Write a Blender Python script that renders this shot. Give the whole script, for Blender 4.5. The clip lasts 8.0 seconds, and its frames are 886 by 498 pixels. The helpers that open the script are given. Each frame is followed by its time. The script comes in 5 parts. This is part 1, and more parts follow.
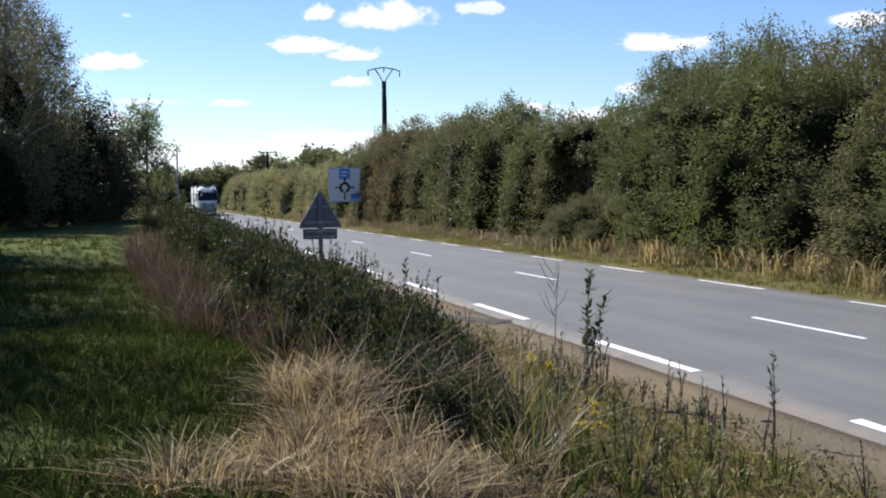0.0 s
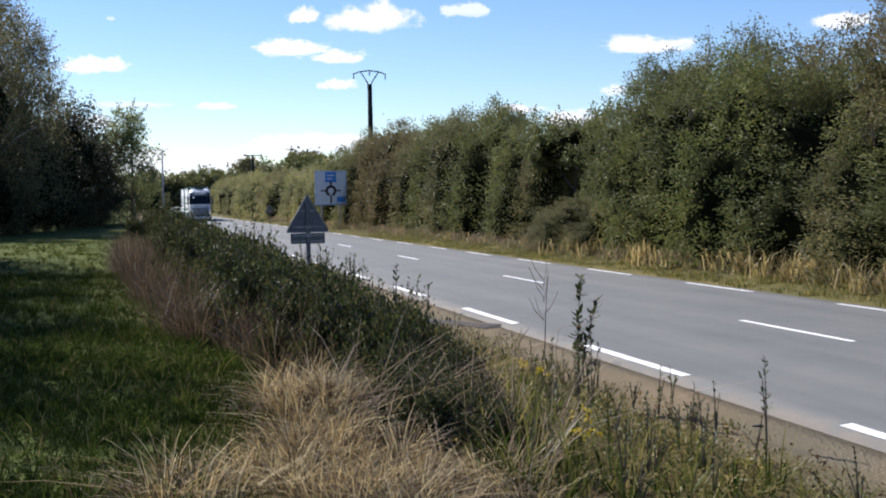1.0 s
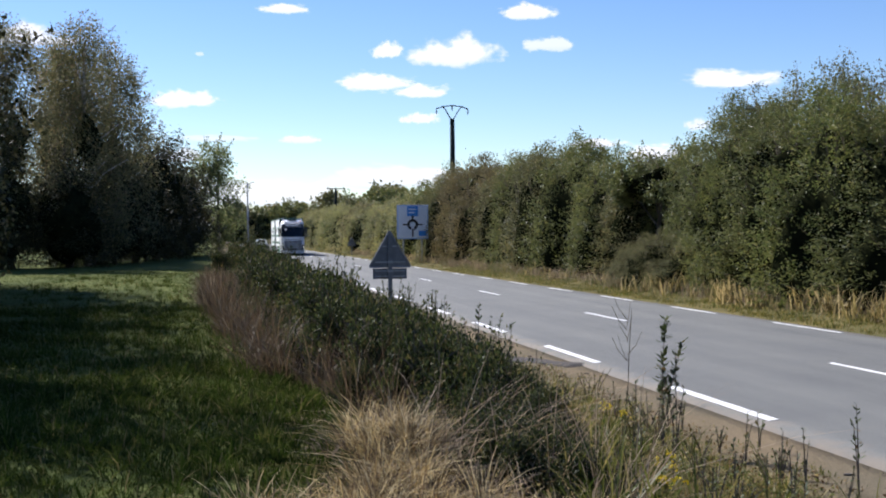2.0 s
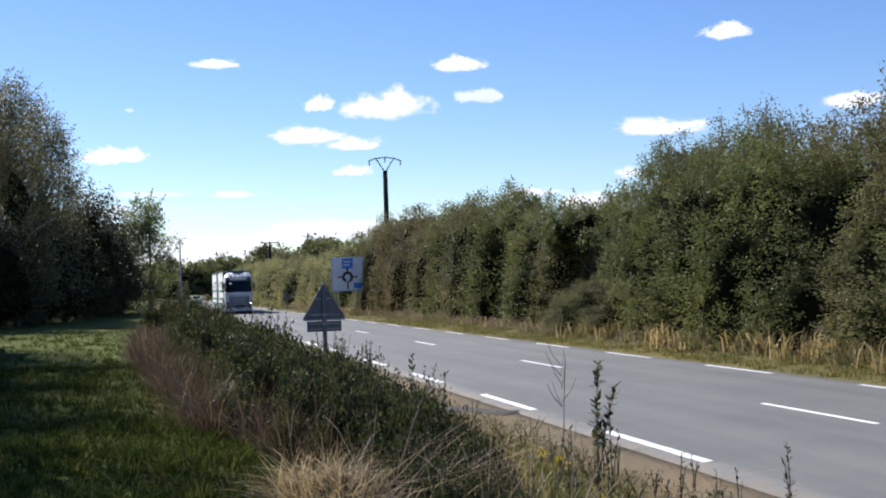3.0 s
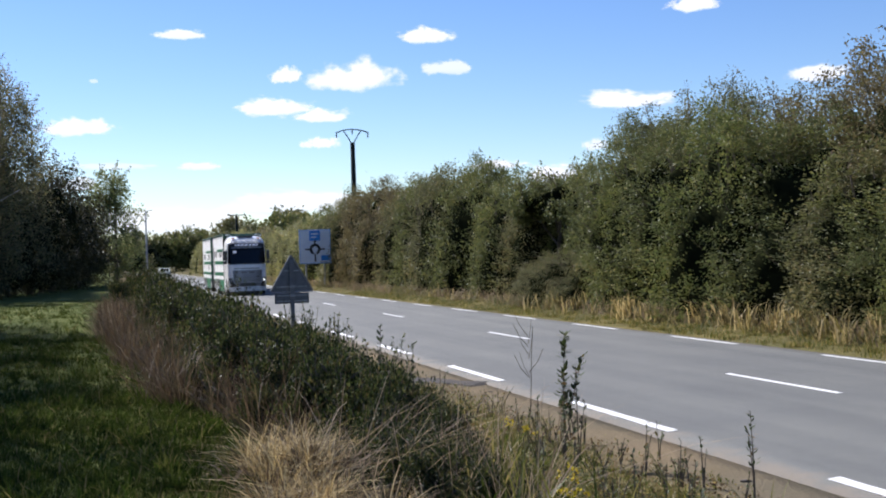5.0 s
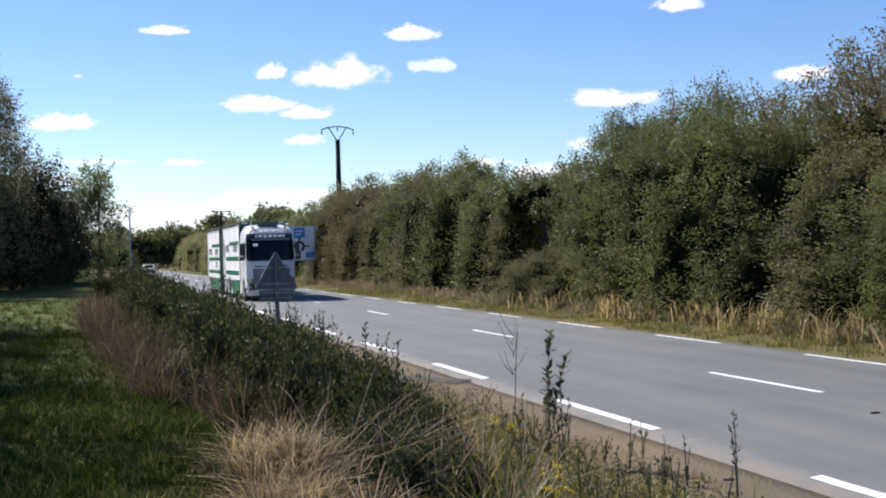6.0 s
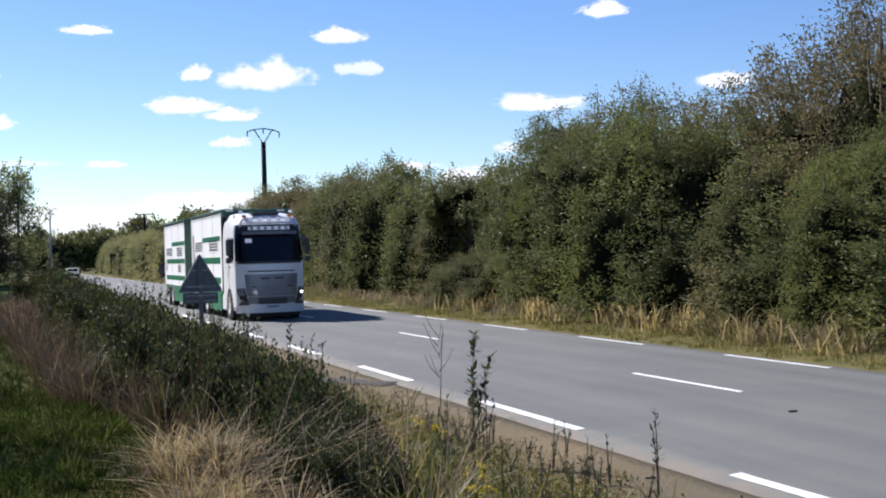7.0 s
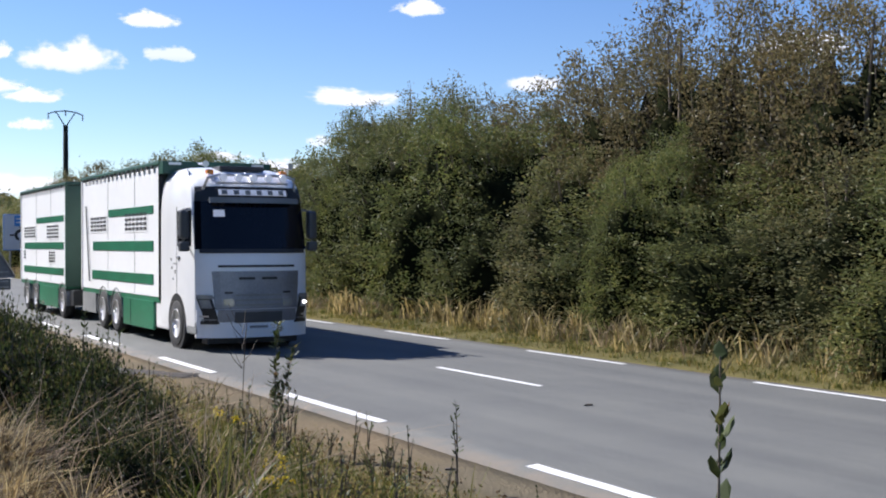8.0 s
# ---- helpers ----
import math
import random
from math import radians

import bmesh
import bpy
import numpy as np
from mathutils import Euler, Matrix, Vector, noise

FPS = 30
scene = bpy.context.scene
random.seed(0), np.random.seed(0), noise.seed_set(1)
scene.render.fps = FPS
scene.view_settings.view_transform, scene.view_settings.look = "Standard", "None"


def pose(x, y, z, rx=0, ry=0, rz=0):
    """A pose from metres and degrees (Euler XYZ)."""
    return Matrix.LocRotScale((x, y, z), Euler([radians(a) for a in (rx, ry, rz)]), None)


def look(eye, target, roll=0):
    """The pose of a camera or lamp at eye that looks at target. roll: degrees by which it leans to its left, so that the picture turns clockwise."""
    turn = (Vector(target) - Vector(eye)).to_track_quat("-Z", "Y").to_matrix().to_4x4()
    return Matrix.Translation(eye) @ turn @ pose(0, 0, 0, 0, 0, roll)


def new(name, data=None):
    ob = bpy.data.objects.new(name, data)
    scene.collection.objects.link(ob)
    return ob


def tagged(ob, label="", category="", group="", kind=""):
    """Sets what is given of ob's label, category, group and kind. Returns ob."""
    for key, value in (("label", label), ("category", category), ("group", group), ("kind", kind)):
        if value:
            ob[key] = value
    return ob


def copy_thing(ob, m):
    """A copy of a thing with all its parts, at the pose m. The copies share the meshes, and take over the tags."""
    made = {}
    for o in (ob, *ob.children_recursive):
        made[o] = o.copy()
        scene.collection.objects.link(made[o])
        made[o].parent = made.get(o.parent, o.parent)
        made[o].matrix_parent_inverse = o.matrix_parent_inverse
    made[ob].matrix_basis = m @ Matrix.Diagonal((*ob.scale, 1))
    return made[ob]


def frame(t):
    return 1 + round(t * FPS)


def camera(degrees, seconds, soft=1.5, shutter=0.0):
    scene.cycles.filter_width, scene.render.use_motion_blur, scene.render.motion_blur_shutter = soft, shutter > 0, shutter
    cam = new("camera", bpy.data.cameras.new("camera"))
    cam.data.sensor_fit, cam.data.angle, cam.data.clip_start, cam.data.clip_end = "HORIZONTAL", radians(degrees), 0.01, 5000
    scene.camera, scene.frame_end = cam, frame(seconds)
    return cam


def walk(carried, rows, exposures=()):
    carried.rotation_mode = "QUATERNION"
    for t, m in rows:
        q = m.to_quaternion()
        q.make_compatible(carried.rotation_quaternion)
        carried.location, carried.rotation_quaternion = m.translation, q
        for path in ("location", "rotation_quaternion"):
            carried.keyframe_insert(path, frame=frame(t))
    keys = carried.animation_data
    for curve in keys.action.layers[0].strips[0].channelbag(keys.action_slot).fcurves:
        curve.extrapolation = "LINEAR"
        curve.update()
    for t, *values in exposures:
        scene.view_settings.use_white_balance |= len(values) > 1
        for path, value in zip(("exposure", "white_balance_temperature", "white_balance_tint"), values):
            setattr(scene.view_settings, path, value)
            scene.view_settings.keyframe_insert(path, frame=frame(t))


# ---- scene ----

# ---------------------------------------------------------------- camera
EYE = Vector((-6.48, -13.11, 2.158))
cam = camera(40.9, 8.0, soft=2.0)
# seconds, yaw to the left of the road's direction, pitch up, roll, and the sway of the eye
TURNS = [
    (0.0, -14.30, -2.53, -0.75, (0, 0, 0)), (0.5, -16.05, -2.55, -1.06, (0, -0.01, 0.03)), (1.0, -14.98, -2.43, -0.99, (-0.04, 0.03, 0.04)),
    (1.2, -11.48, -2.52, -1.10, (-0.08, 0.07, 0.06)), (2.3, -11.39, 0.39, -0.39, (-0.04, 0.05, 0.10)), (2.5, -12.88, 1.16, -0.63, (-0.03, 0.04, 0.07)),
    (3.0, -14.26, 1.64, -1.89, (-0.01, 0.06, 0.08)), (3.5, -15.54, 1.85, 1.21, (0, 0.05, 0.06)), (4.0, -15.93, 1.92, -1.42, (-0.04, 0.07, 0.12)),
    (4.5, -16.22, 1.03, -1.39, (-0.02, 0.03, 0.07)), (4.7, -15.66, 0.45, -2.04, (-0.02, 0.03, 0.07)), (5.8, -16.28, 0.17, -1.45, (-0.03, 0.02, 0.07)),
    (6.0, -16.52, 0.13, -1.60, (-0.04, 0.01, 0.07)), (6.5, -18.20, 0.38, -1.71, (-0.04, 0.04, 0.07)), (7.0, -20.04, 0.19, -1.61, (-0.02, 0, 0.05)),
    (7.5, -25.05, 0.37, -1.90, (0.02, 0.02, 0.05)), (8.0, -29.17, -0.18, -0.08, (0.03, 0.03, 0.01)),
]


def aim(yaw, pitch):
    a, b = radians(yaw), radians(pitch)
    return Vector((-math.sin(a) * math.cos(b), math.cos(a) * math.cos(b), math.sin(b)))


walk(cam, [(t, look(EYE + Vector(sway), EYE + Vector(sway) + aim(yaw, pitch), roll)) for t, yaw, pitch, roll, sway in TURNS],
     exposures=[(0.0, 0.88, 6050, 14), (8.0, 0.88, 6050, 14)])

# ---------------------------------------------------------------- light
SUN = Vector((-0.60, 1.03, 1.0)).normalized()
world = bpy.data.worlds.new("sky")
scene.world = world
world.use_nodes = True
wn = world.node_tree.nodes
wn.clear()
sky = wn.new("ShaderNodeTexSky")
sky.sky_type, sky.sun_disc = "NISHITA", False
sky.sun_elevation, sky.sun_rotation = math.asin(SUN.z), math.atan2(SUN.x, SUN.y)
sky.air_density, sky.dust_density, sky.ozone_density = 1.0, 0.1, 3.0
back, wout = wn.new("ShaderNodeBackground"), wn.new("ShaderNodeOutputWorld")
back.inputs["Strength"].default_value = 0.072
clear = wn.new("ShaderNodeHueSaturation")
clear.inputs["Hue"].default_value, clear.inputs["Saturation"].default_value = 0.512, 1.19
world.node_tree.links.new(sky.outputs[0], clear.inputs["Color"])
world.node_tree.links.new(clear.outputs[0], back.inputs[0])
world.node_tree.links.new(back.outputs[0], wout.inputs[0])
sun_data = bpy.data.lights.new("sun", "SUN")
sun_data.energy, sun_data.angle, sun_data.color = 5.0, radians(0.55), (1.0, 0.95, 0.87)
sun = new("sun", sun_data)
sun.matrix_world = look(SUN * 60, (0, 0, 0))


# ---------------------------------------------------------------- materials
def nodes_of(name):
    m = bpy.data.materials.new(name)
    m.use_nodes = True
    nt = m.node_tree
    return m, nt, nt.nodes["Principled BSDF"], nt.nodes["Material Output"]


def noise_node(nt, scale, detail=4.0, stretch=None):
    tc = nt.nodes.new("ShaderNodeTexCoord")
    n = nt.nodes.new("ShaderNodeTexNoise")
    n.inputs["Scale"].default_value, n.inputs["Detail"].default_value = scale, detail
    if stretch:
        mp = nt.nodes.new("ShaderNodeMapping")
        mp.inputs["Scale"].default_value = stretch
        nt.links.new(tc.outputs["Object"], mp.inputs[0])
        nt.links.new(mp.outputs[0], n.inputs["Vector"])
    else:
        nt.links.new(tc.outputs["Object"], n.inputs["Vector"])
    return n


def ramp_node(nt, source, stops):
    r = nt.nodes.new("ShaderNodeValToRGB")
    e = r.color_ramp.elements
    while len(e) < len(stops):
        e.new(0.5)
    for k, (pos, c) in enumerate(stops):
        e[k].position, e[k].color = pos, (*c, 1)
    nt.links.new(source, r.inputs[0])
    return r


def mix_node(nt, kind, fac, a, b):
    m = nt.nodes.new("ShaderNodeMix")
    m.data_type, m.blend_type = "RGBA", kind
    if isinstance(fac, float):
        m.inputs[0].default_value = fac
    else:
        nt.links.new(fac, m.inputs[0])
    for v, i in ((a, 6), (b, 7)):
        if isinstance(v, tuple):
            m.inputs[i].default_value = (*v, 1)
        else:
            nt.links.new(v, m.inputs[i])
    return m.outputs[2]


def surface(name, dark, light, rough=0.6, metal=0.0, coarse=1.2, fine=25.0, bump=0.0, stretch=None, coat=0.0, grain=0.6):
    """A surface between two colours, varied by a coarse and a fine noise."""
    m, nt, b, _ = nodes_of(name)
    n1, n2 = noise_node(nt, coarse, 5.0, stretch), noise_node(nt, fine, 3.0)
    c1 = ramp_node(nt, n1.outputs[0], [(0.3, dark), (0.7, light)])
    c2 = ramp_node(nt, n2.outputs[0], [(0.3, (0.8, 0.8, 0.8)), (0.7, (1.15, 1.15, 1.15))])
    nt.links.new(mix_node(nt, "MULTIPLY", grain, c1.outputs[0], c2.outputs[0]), b.inputs["Base Color"])
    b.inputs["Roughness"].default_value, b.inputs["Metallic"].default_value = rough, metal
    b.inputs["Coat Weight"].default_value = coat
    if bump:
        bp = nt.nodes.new("ShaderNodeBump")
        bp.inputs["Strength"].default_value, bp.inputs["Distance"].default_value = bump, 0.02
        nt.links.new(n2.outputs[0], bp.inputs["Height"])
        nt.links.new(bp.outputs[0], b.inputs["Normal"])
    return m


def leafy(name, stops, rough=0.5, through_light=0.3, patch=0.35, shine=0.2):
    """Leaves or blades: a colour for each island, drifting in broad patches, thin enough to let light through."""
    m, nt, b, out = nodes_of(name)
    geo = nt.nodes.new("ShaderNodeNewGeometry")
    c = ramp_node(nt, geo.outputs["Random Per Island"], stops).outputs[0]
    n = noise_node(nt, patch, 3.0)
    tone = ramp_node(nt, n.outputs[0], [(0.32, (0.62, 0.66, 0.7)), (0.68, (1.25, 1.18, 0.95))])
    c = mix_node(nt, "MULTIPLY", 0.8, c, tone.outputs[0])
    nt.links.new(c, b.inputs["Base Color"])
    b.inputs["Roughness"].default_value = rough
    b.inputs["Specular IOR Level"].default_value = shine
    tr, ms = nt.nodes.new("ShaderNodeBsdfTranslucent"), nt.nodes.new("ShaderNodeMixShader")
    nt.links.new(c, tr.inputs[0])
    ms.inputs[0].default_value = through_light
    nt.links.new(b.outputs[0], ms.inputs[1])
    nt.links.new(tr.outputs[0], ms.inputs[2])
    nt.links.new(ms.outputs[0], out.inputs[0])
    return m


def glow(name, colour, strength):
    m, nt, b, _ = nodes_of(name)
    b.inputs["Base Color"].default_value = (*colour, 1)
    b.inputs["Emission Color"].default_value = (*colour, 1)
    b.inputs["Emission Strength"].default_value = strength
    b.inputs["Roughness"].default_value = 0.15
    return m


def asphalt_material():
    m, nt, b, _ = nodes_of("worn_asphalt")
    grain, stain, track = noise_node(nt, 160.0, 2.0), noise_node(nt, 0.5, 6.0), noise_node(nt, 1.0, 4.0, (1.1, 0.03, 1.0))
    base = ramp_node(nt, grain.outputs[0], [(0.3, (0.086, 0.089, 0.082)), (0.7, (0.154, 0.157, 0.147))]).outputs[0]
    s = ramp_node(nt, stain.outputs[0], [(0.3, (0.86, 0.86, 0.88)), (0.7, (1.08, 1.07, 1.05))]).outputs[0]
    k = ramp_node(nt, track.outputs[0], [(0.35, (0.80, 0.80, 0.82)), (0.65, (1.1, 1.09, 1.07))]).outputs[0]
    c = mix_node(nt, "MULTIPLY", 1.0, mix_node(nt, "MULTIPLY", 1.0, base, s), k)
    tc, sep, wob, far = nt.nodes.new("ShaderNodeTexCoord"), nt.nodes.new("ShaderNodeSeparateXYZ"), nt.nodes.new("ShaderNodeMath"), nt.nodes.new("ShaderNodeMath")
    nt.links.new(tc.outputs["Object"], sep.inputs[0])
    far.operation, far.inputs[1].default_value = "SUBTRACT", 3.49
    nt.links.new(sep.outputs[0], far.inputs[0])
    away, edge = nt.nodes.new("ShaderNodeMath"), noise_node(nt, 2.2, 6.0)
    away.operation = "ABSOLUTE"
    nt.links.new(far.outputs[0], away.inputs[0])
    wob.operation, wob.inputs[1].default_value = "MULTIPLY_ADD", 1.3
    nt.links.new(edge.outputs[0], wob.inputs[0])
    nt.links.new(away.outputs[0], wob.inputs[2])
    dust = nt.nodes.new("ShaderNodeMapRange")
    dust.inputs[1].default_value, dust.inputs[2].default_value, dust.inputs[4].default_value = 4.05, 4.5, 0.85
    nt.links.new(wob.outputs[0], dust.inputs[0])
    c = mix_node(nt, "MIX", dust.outputs[0], c, (0.160, 0.136, 0.108))
    nt.links.new(c, b.inputs["Base Color"])
    b.inputs["Roughness"].default_value = 0.85
    bp = nt.nodes.new("ShaderNodeBump")
    bp.inputs["Strength"].default_value, bp.inputs["Distance"].default_value = 0.5, 0.006
    nt.links.new(grain.outputs[0], bp.inputs["Height"])
    nt.links.new(bp.outputs[0], b.inputs["Normal"])
    return m


def soil_material():
    """Ground: dirt along the road's edge, short grass on the field, dry thatch between."""
    m, nt, b, _ = nodes_of("verge_ground")
    tc, sep = nt.nodes.new("ShaderNodeTexCoord"), nt.nodes.new("ShaderNodeSeparateXYZ")
    nt.links.new(tc.outputs["Object"], sep.inputs[0])
    n1, n2, n3 = noise_node(nt, 0.9, 6.0), noise_node(nt, 30.0, 4.0), noise_node(nt, 0.35, 4.0)
    wob = nt.nodes.new("ShaderNodeMath")
    wob.operation, wob.inputs[1].default_value = "MULTIPLY_ADD", 1.6
    nt.links.new(n1.outputs[0], wob.inputs[0])
    nt.links.new(sep.outputs[0], wob.inputs[2])
    span = nt.nodes.new("ShaderNodeMapRange")
    span.inputs[1].default_value, span.inputs[2].default_value = -9.2, 10.8
    nt.links.new(wob.outputs[0], span.inputs[0])
    grass, thatch, dirt = (0.085, 0.105, 0.030), (0.075, 0.056, 0.030), (0.172, 0.140, 0.104)
    zone = ramp_node(nt, span.outputs[0], [(0.17, grass), (0.24, thatch), (0.40, (0.105, 0.085, 0.038)), (0.455, dirt),
                                           (0.84, dirt), (0.865, (0.135, 0.120, 0.055)), (1.0, (0.085, 0.075, 0.035))]).outputs[0]
    fine = ramp_node(nt, n2.outputs[0], [(0.25, (0.72, 0.72, 0.72)), (0.75, (1.2, 1.19, 1.15))]).outputs[0]
    broad = ramp_node(nt, n3.outputs[0], [(0.3, (0.8, 0.85, 0.8)), (0.7, (1.25, 1.15, 0.95))]).outputs[0]
    nt.links.new(mix_node(nt, "MULTIPLY", 1.0, mix_node(nt, "MULTIPLY", 0.8, zone, fine), broad), b.inputs["Base Color"])
    b.inputs["Roughness"].default_value = 0.95
    b.inputs["Specular IOR Level"].default_value = 0.05
    bp = nt.nodes.new("ShaderNodeBump")
    bp.inputs["Strength"].default_value, bp.inputs["Distance"].default_value = 0.8, 0.04
    nt.links.new(n2.outputs[0], bp.inputs["Height"])
    nt.links.new(bp.outputs[0], b.inputs["Normal"])
    return m


def cloud_material(name, seed, density):
    """A bright cloud: billows above, a flatter base below, thin ragged edges."""
    m, nt, b, out = nodes_of(name)
    nt.nodes.remove(b)
    tc, sep, com = nt.nodes.new("ShaderNodeTexCoord"), nt.nodes.new("ShaderNodeSeparateXYZ"), nt.nodes.new("ShaderNodeCombineXYZ")
    nt.links.new(tc.outputs["Object"], sep.inputs[0])

    def noisy(scale, detail, shift, stretch):
        mp, n = nt.nodes.new("ShaderNodeMapping"), nt.nodes.new("ShaderNodeTexNoise")
        mp.inputs["Location"].default_value, mp.inputs["Scale"].default_value = (seed * 3.7 + shift, seed * 1.3, seed * 0.9), stretch
        n.inputs["Scale"].default_value, n.inputs["Detail"].default_value, n.inputs["Roughness"].default_value = scale, detail, 0.55
        nt.links.new(tc.outputs["Object"], mp.inputs[0])
        nt.links.new(mp.outputs[0], n.inputs["Vector"])
        return n.outputs[0]

    def math_node(kind, a, b2, c=None):
        n = nt.nodes.new("ShaderNodeMath")
        n.operation = kind
        for k, v in enumerate((a, b2, c)):
            if v is None:
                continue
            if isinstance(v, float):
                n.inputs[k].default_value = v
            else:
                nt.links.new(v, n.inputs[k])
        return n.outputs[0]

    low = math_node("MULTIPLY", math_node("MINIMUM", sep.outputs[1], 0.0), 0.75)
    nt.links.new(sep.outputs[0], com.inputs[0])
    nt.links.new(math_node("ADD", sep.outputs[1], low), com.inputs[1])
    ln = nt.nodes.new("ShaderNodeVectorMath")
    ln.operation = "LENGTH"
    nt.links.new(com.outputs[0], ln.inputs[0])
    field = math_node("MULTIPLY_ADD", noisy(1.15, 2.0, 0.0, (1.5, 0.8, 1)), 1.5, ln.outputs[1])
    field = math_node("MULTIPLY_ADD", noisy(4.5, 5.0, 9.0, (1.6, 1.0, 1)), 0.5, field)
    mr = nt.nodes.new("ShaderNodeMapRange")
    mr.interpolation_type = "SMOOTHSTEP"
    mr.inputs[1].default_value, mr.inputs[2].default_value = 2.06, 1.58
    mr.inputs[3].default_value, mr.inputs[4].default_value = 0.0, density
    nt.links.new(field, mr.inputs[0])
    # the glow's colour carries the cloud's shading: bluish base, white top
    tone = ramp_node(nt, math_node("MULTIPLY_ADD", sep.outputs[1], 0.5, 0.5), [(0.2, (0.82, 0.88, 0.97)), (0.5, (1.0, 0.99, 0.98))])
    em, tr, ms = nt.nodes.new("ShaderNodeEmission"), nt.nodes.new("ShaderNodeBsdfTransparent"), nt.nodes.new("ShaderNodeMixShader")
    em.inputs[1].default_value = 0.62
    nt.links.new(tone.outputs[0], em.inputs[0])
    nt.links.new(mr.outputs[0], ms.inputs[0])
    nt.links.new(tr.outputs[0], ms.inputs[1])
    nt.links.new(em.outputs[0], ms.inputs[2])
    nt.links.new(ms.outputs[0], out.inputs[0])
    return m


ASPHALT, SOIL = asphalt_material(), soil_material()
PAINT = surface("road_paint", (0.62, 0.62, 0.60), (0.80, 0.80, 0.78), 0.7, fine=18.0, coarse=3.0)
LEAF_GREEN = leafy("green_leaves", [(0.0, (0.098, 0.116, 0.044)), (0.5, (0.142, 0.160, 0.058)), (0.85, (0.190, 0.198, 0.072)), (1.0, (0.255, 0.225, 0.088))], through_light=0.34)
LEAF_OLIVE = leafy("olive_leaves", [(0.0, (0.112, 0.116, 0.056)), (0.5, (0.162, 0.162, 0.075)), (0.9, (0.222, 0.205, 0.098)), (1.0, (0.285, 0.218, 0.105))], through_light=0.34)
LEAF_BRIGHT = leafy("fresh_green_leaves", [(0.0, (0.105, 0.135, 0.042)), (0.5, (0.158, 0.182, 0.058)), (1.0, (0.240, 0.232, 0.082))], through_light=0.38)
LEAF_BROWN = leafy("browning_leaves", [(0.0, (0.118, 0.100, 0.052)), (0.5, (0.172, 0.142, 0.070)), (0.8, (0.225, 0.172, 0.085)), (1.0, (0.140, 0.150, 0.062))], through_light=0.38)
LEAF_BIRCH = leafy("birch_leaves", [(0.0, (0.085, 0.092, 0.048)), (0.5, (0.165, 0.165, 0.082)), (0.85, (0.24, 0.205, 0.105)), (1.0, (0.30, 0.22, 0.115))], through_light=0.42)
# oak leaves darkened in colour as the unlit side of the tree row
LEAF_OAK_SHADED = leafy("shade_darkened_oak_leaves", [(0.0, (0.026, 0.030, 0.015)), (0.6, (0.056, 0.057, 0.027)), (1.0, (0.11, 0.09, 0.045))], through_light=0.12, shine=0.08)
LEAF_ASH = leafy("pale_green_leaves", [(0.0, (0.095, 0.125, 0.050)), (0.5, (0.175, 0.205, 0.085)), (1.0, (0.30, 0.29, 0.13))], through_light=0.5)
# olive lightened to put distance haze into the leaf colour
LEAF_FAR = leafy("haze_paled_olive_leaves", [(0.0, (0.165, 0.180, 0.085)), (0.5, (0.270, 0.275, 0.120)), (1.0, (0.38, 0.33, 0.15))], through_light=0.4)
LEAF_BRAMBLE = leafy("bramble_leaves", [(0.0, (0.016, 0.024, 0.009)), (0.5, (0.045, 0.062, 0.019)), (0.85, (0.115, 0.126, 0.040)), (1.0, (0.18, 0.130, 0.05))], rough=0.55, patch=0.8, shine=0.22)
GRASS = leafy("field_grass_blades", [(0.0, (0.020, 0.036, 0.008)), (0.6, (0.040, 0.060, 0.013)), (0.9, (0.072, 0.086, 0.021)), (1.0, (0.135, 0.118, 0.05))], rough=0.7, patch=0.7, shine=0.0)
STRAW = leafy("dry_straw", [(0.0, (0.160, 0.105, 0.052)), (0.4, (0.385, 0.285, 0.138)), (0.8, (0.560, 0.450, 0.250)), (1.0, (0.64, 0.54, 0.34))], rough=0.7, patch=1.6, shine=0.1)
RUSSET = leafy("russet_dead_grass", [(0.0, (0.050, 0.034, 0.022)), (0.5, (0.110, 0.075, 0.048)), (0.85, (0.185, 0.132, 0.084)), (1.0, (0.070, 0.072, 0.028))], rough=0.7, patch=1.2)
TUFT = leafy("longer_grass_tufts", [(0.0, (0.024, 0.044, 0.007)), (0.5, (0.054, 0.080, 0.015)), (0.85, (0.105, 0.112, 0.030)), (1.0, (0.20, 0.165, 0.08))], rough=0.7, patch=1.0, shine=0.0)
TAN = leafy("tan_dead_grass", [(0.0, (0.15, 0.105, 0.072)), (0.5, (0.30, 0.225, 0.155)), (1.0, (0.44, 0.35, 0.25))], rough=0.7, patch=1.2)
VERGE = leafy("verge_weeds", [(0.0, (0.060, 0.080, 0.016)), (0.45, (0.150, 0.152, 0.038)), (0.8, (0.255, 0.215, 0.075)), (1.0, (0.38, 0.29, 0.13))], patch=1.5, through_light=0.4)
REED = leafy("yellowed_reed_leaves", [(0.0, (0.14, 0.125, 0.040)), (0.4, (0.34, 0.27, 0.115)), (1.0, (0.62, 0.49, 0.27))], patch=0.8, through_light=0.4)
WEED = leafy("weed_leaves", [(0.0, (0.030, 0.046, 0.018)), (0.55, (0.070, 0.090, 0.032)), (0.85, (0.135, 0.140, 0.048)), (1.0, (0.17, 0.105, 0.05))])
LITTER = leafy("brown_leaf_litter", [(0.0, (0.070, 0.042, 0.022)), (0.6, (0.19, 0.125, 0.06)), (1.0, (0.34, 0.25, 0.13))], rough=0.8)
PETAL = leafy("yellow_petals", [(0.0, (0.62, 0.44, 0.02)), (1.0, (0.75, 0.60, 0.05))])
BARK = surface("dark_bark", (0.045, 0.036, 0.028), (0.12, 0.095, 0.07), 0.9, coarse=3.0, fine=40.0, bump=0.6)
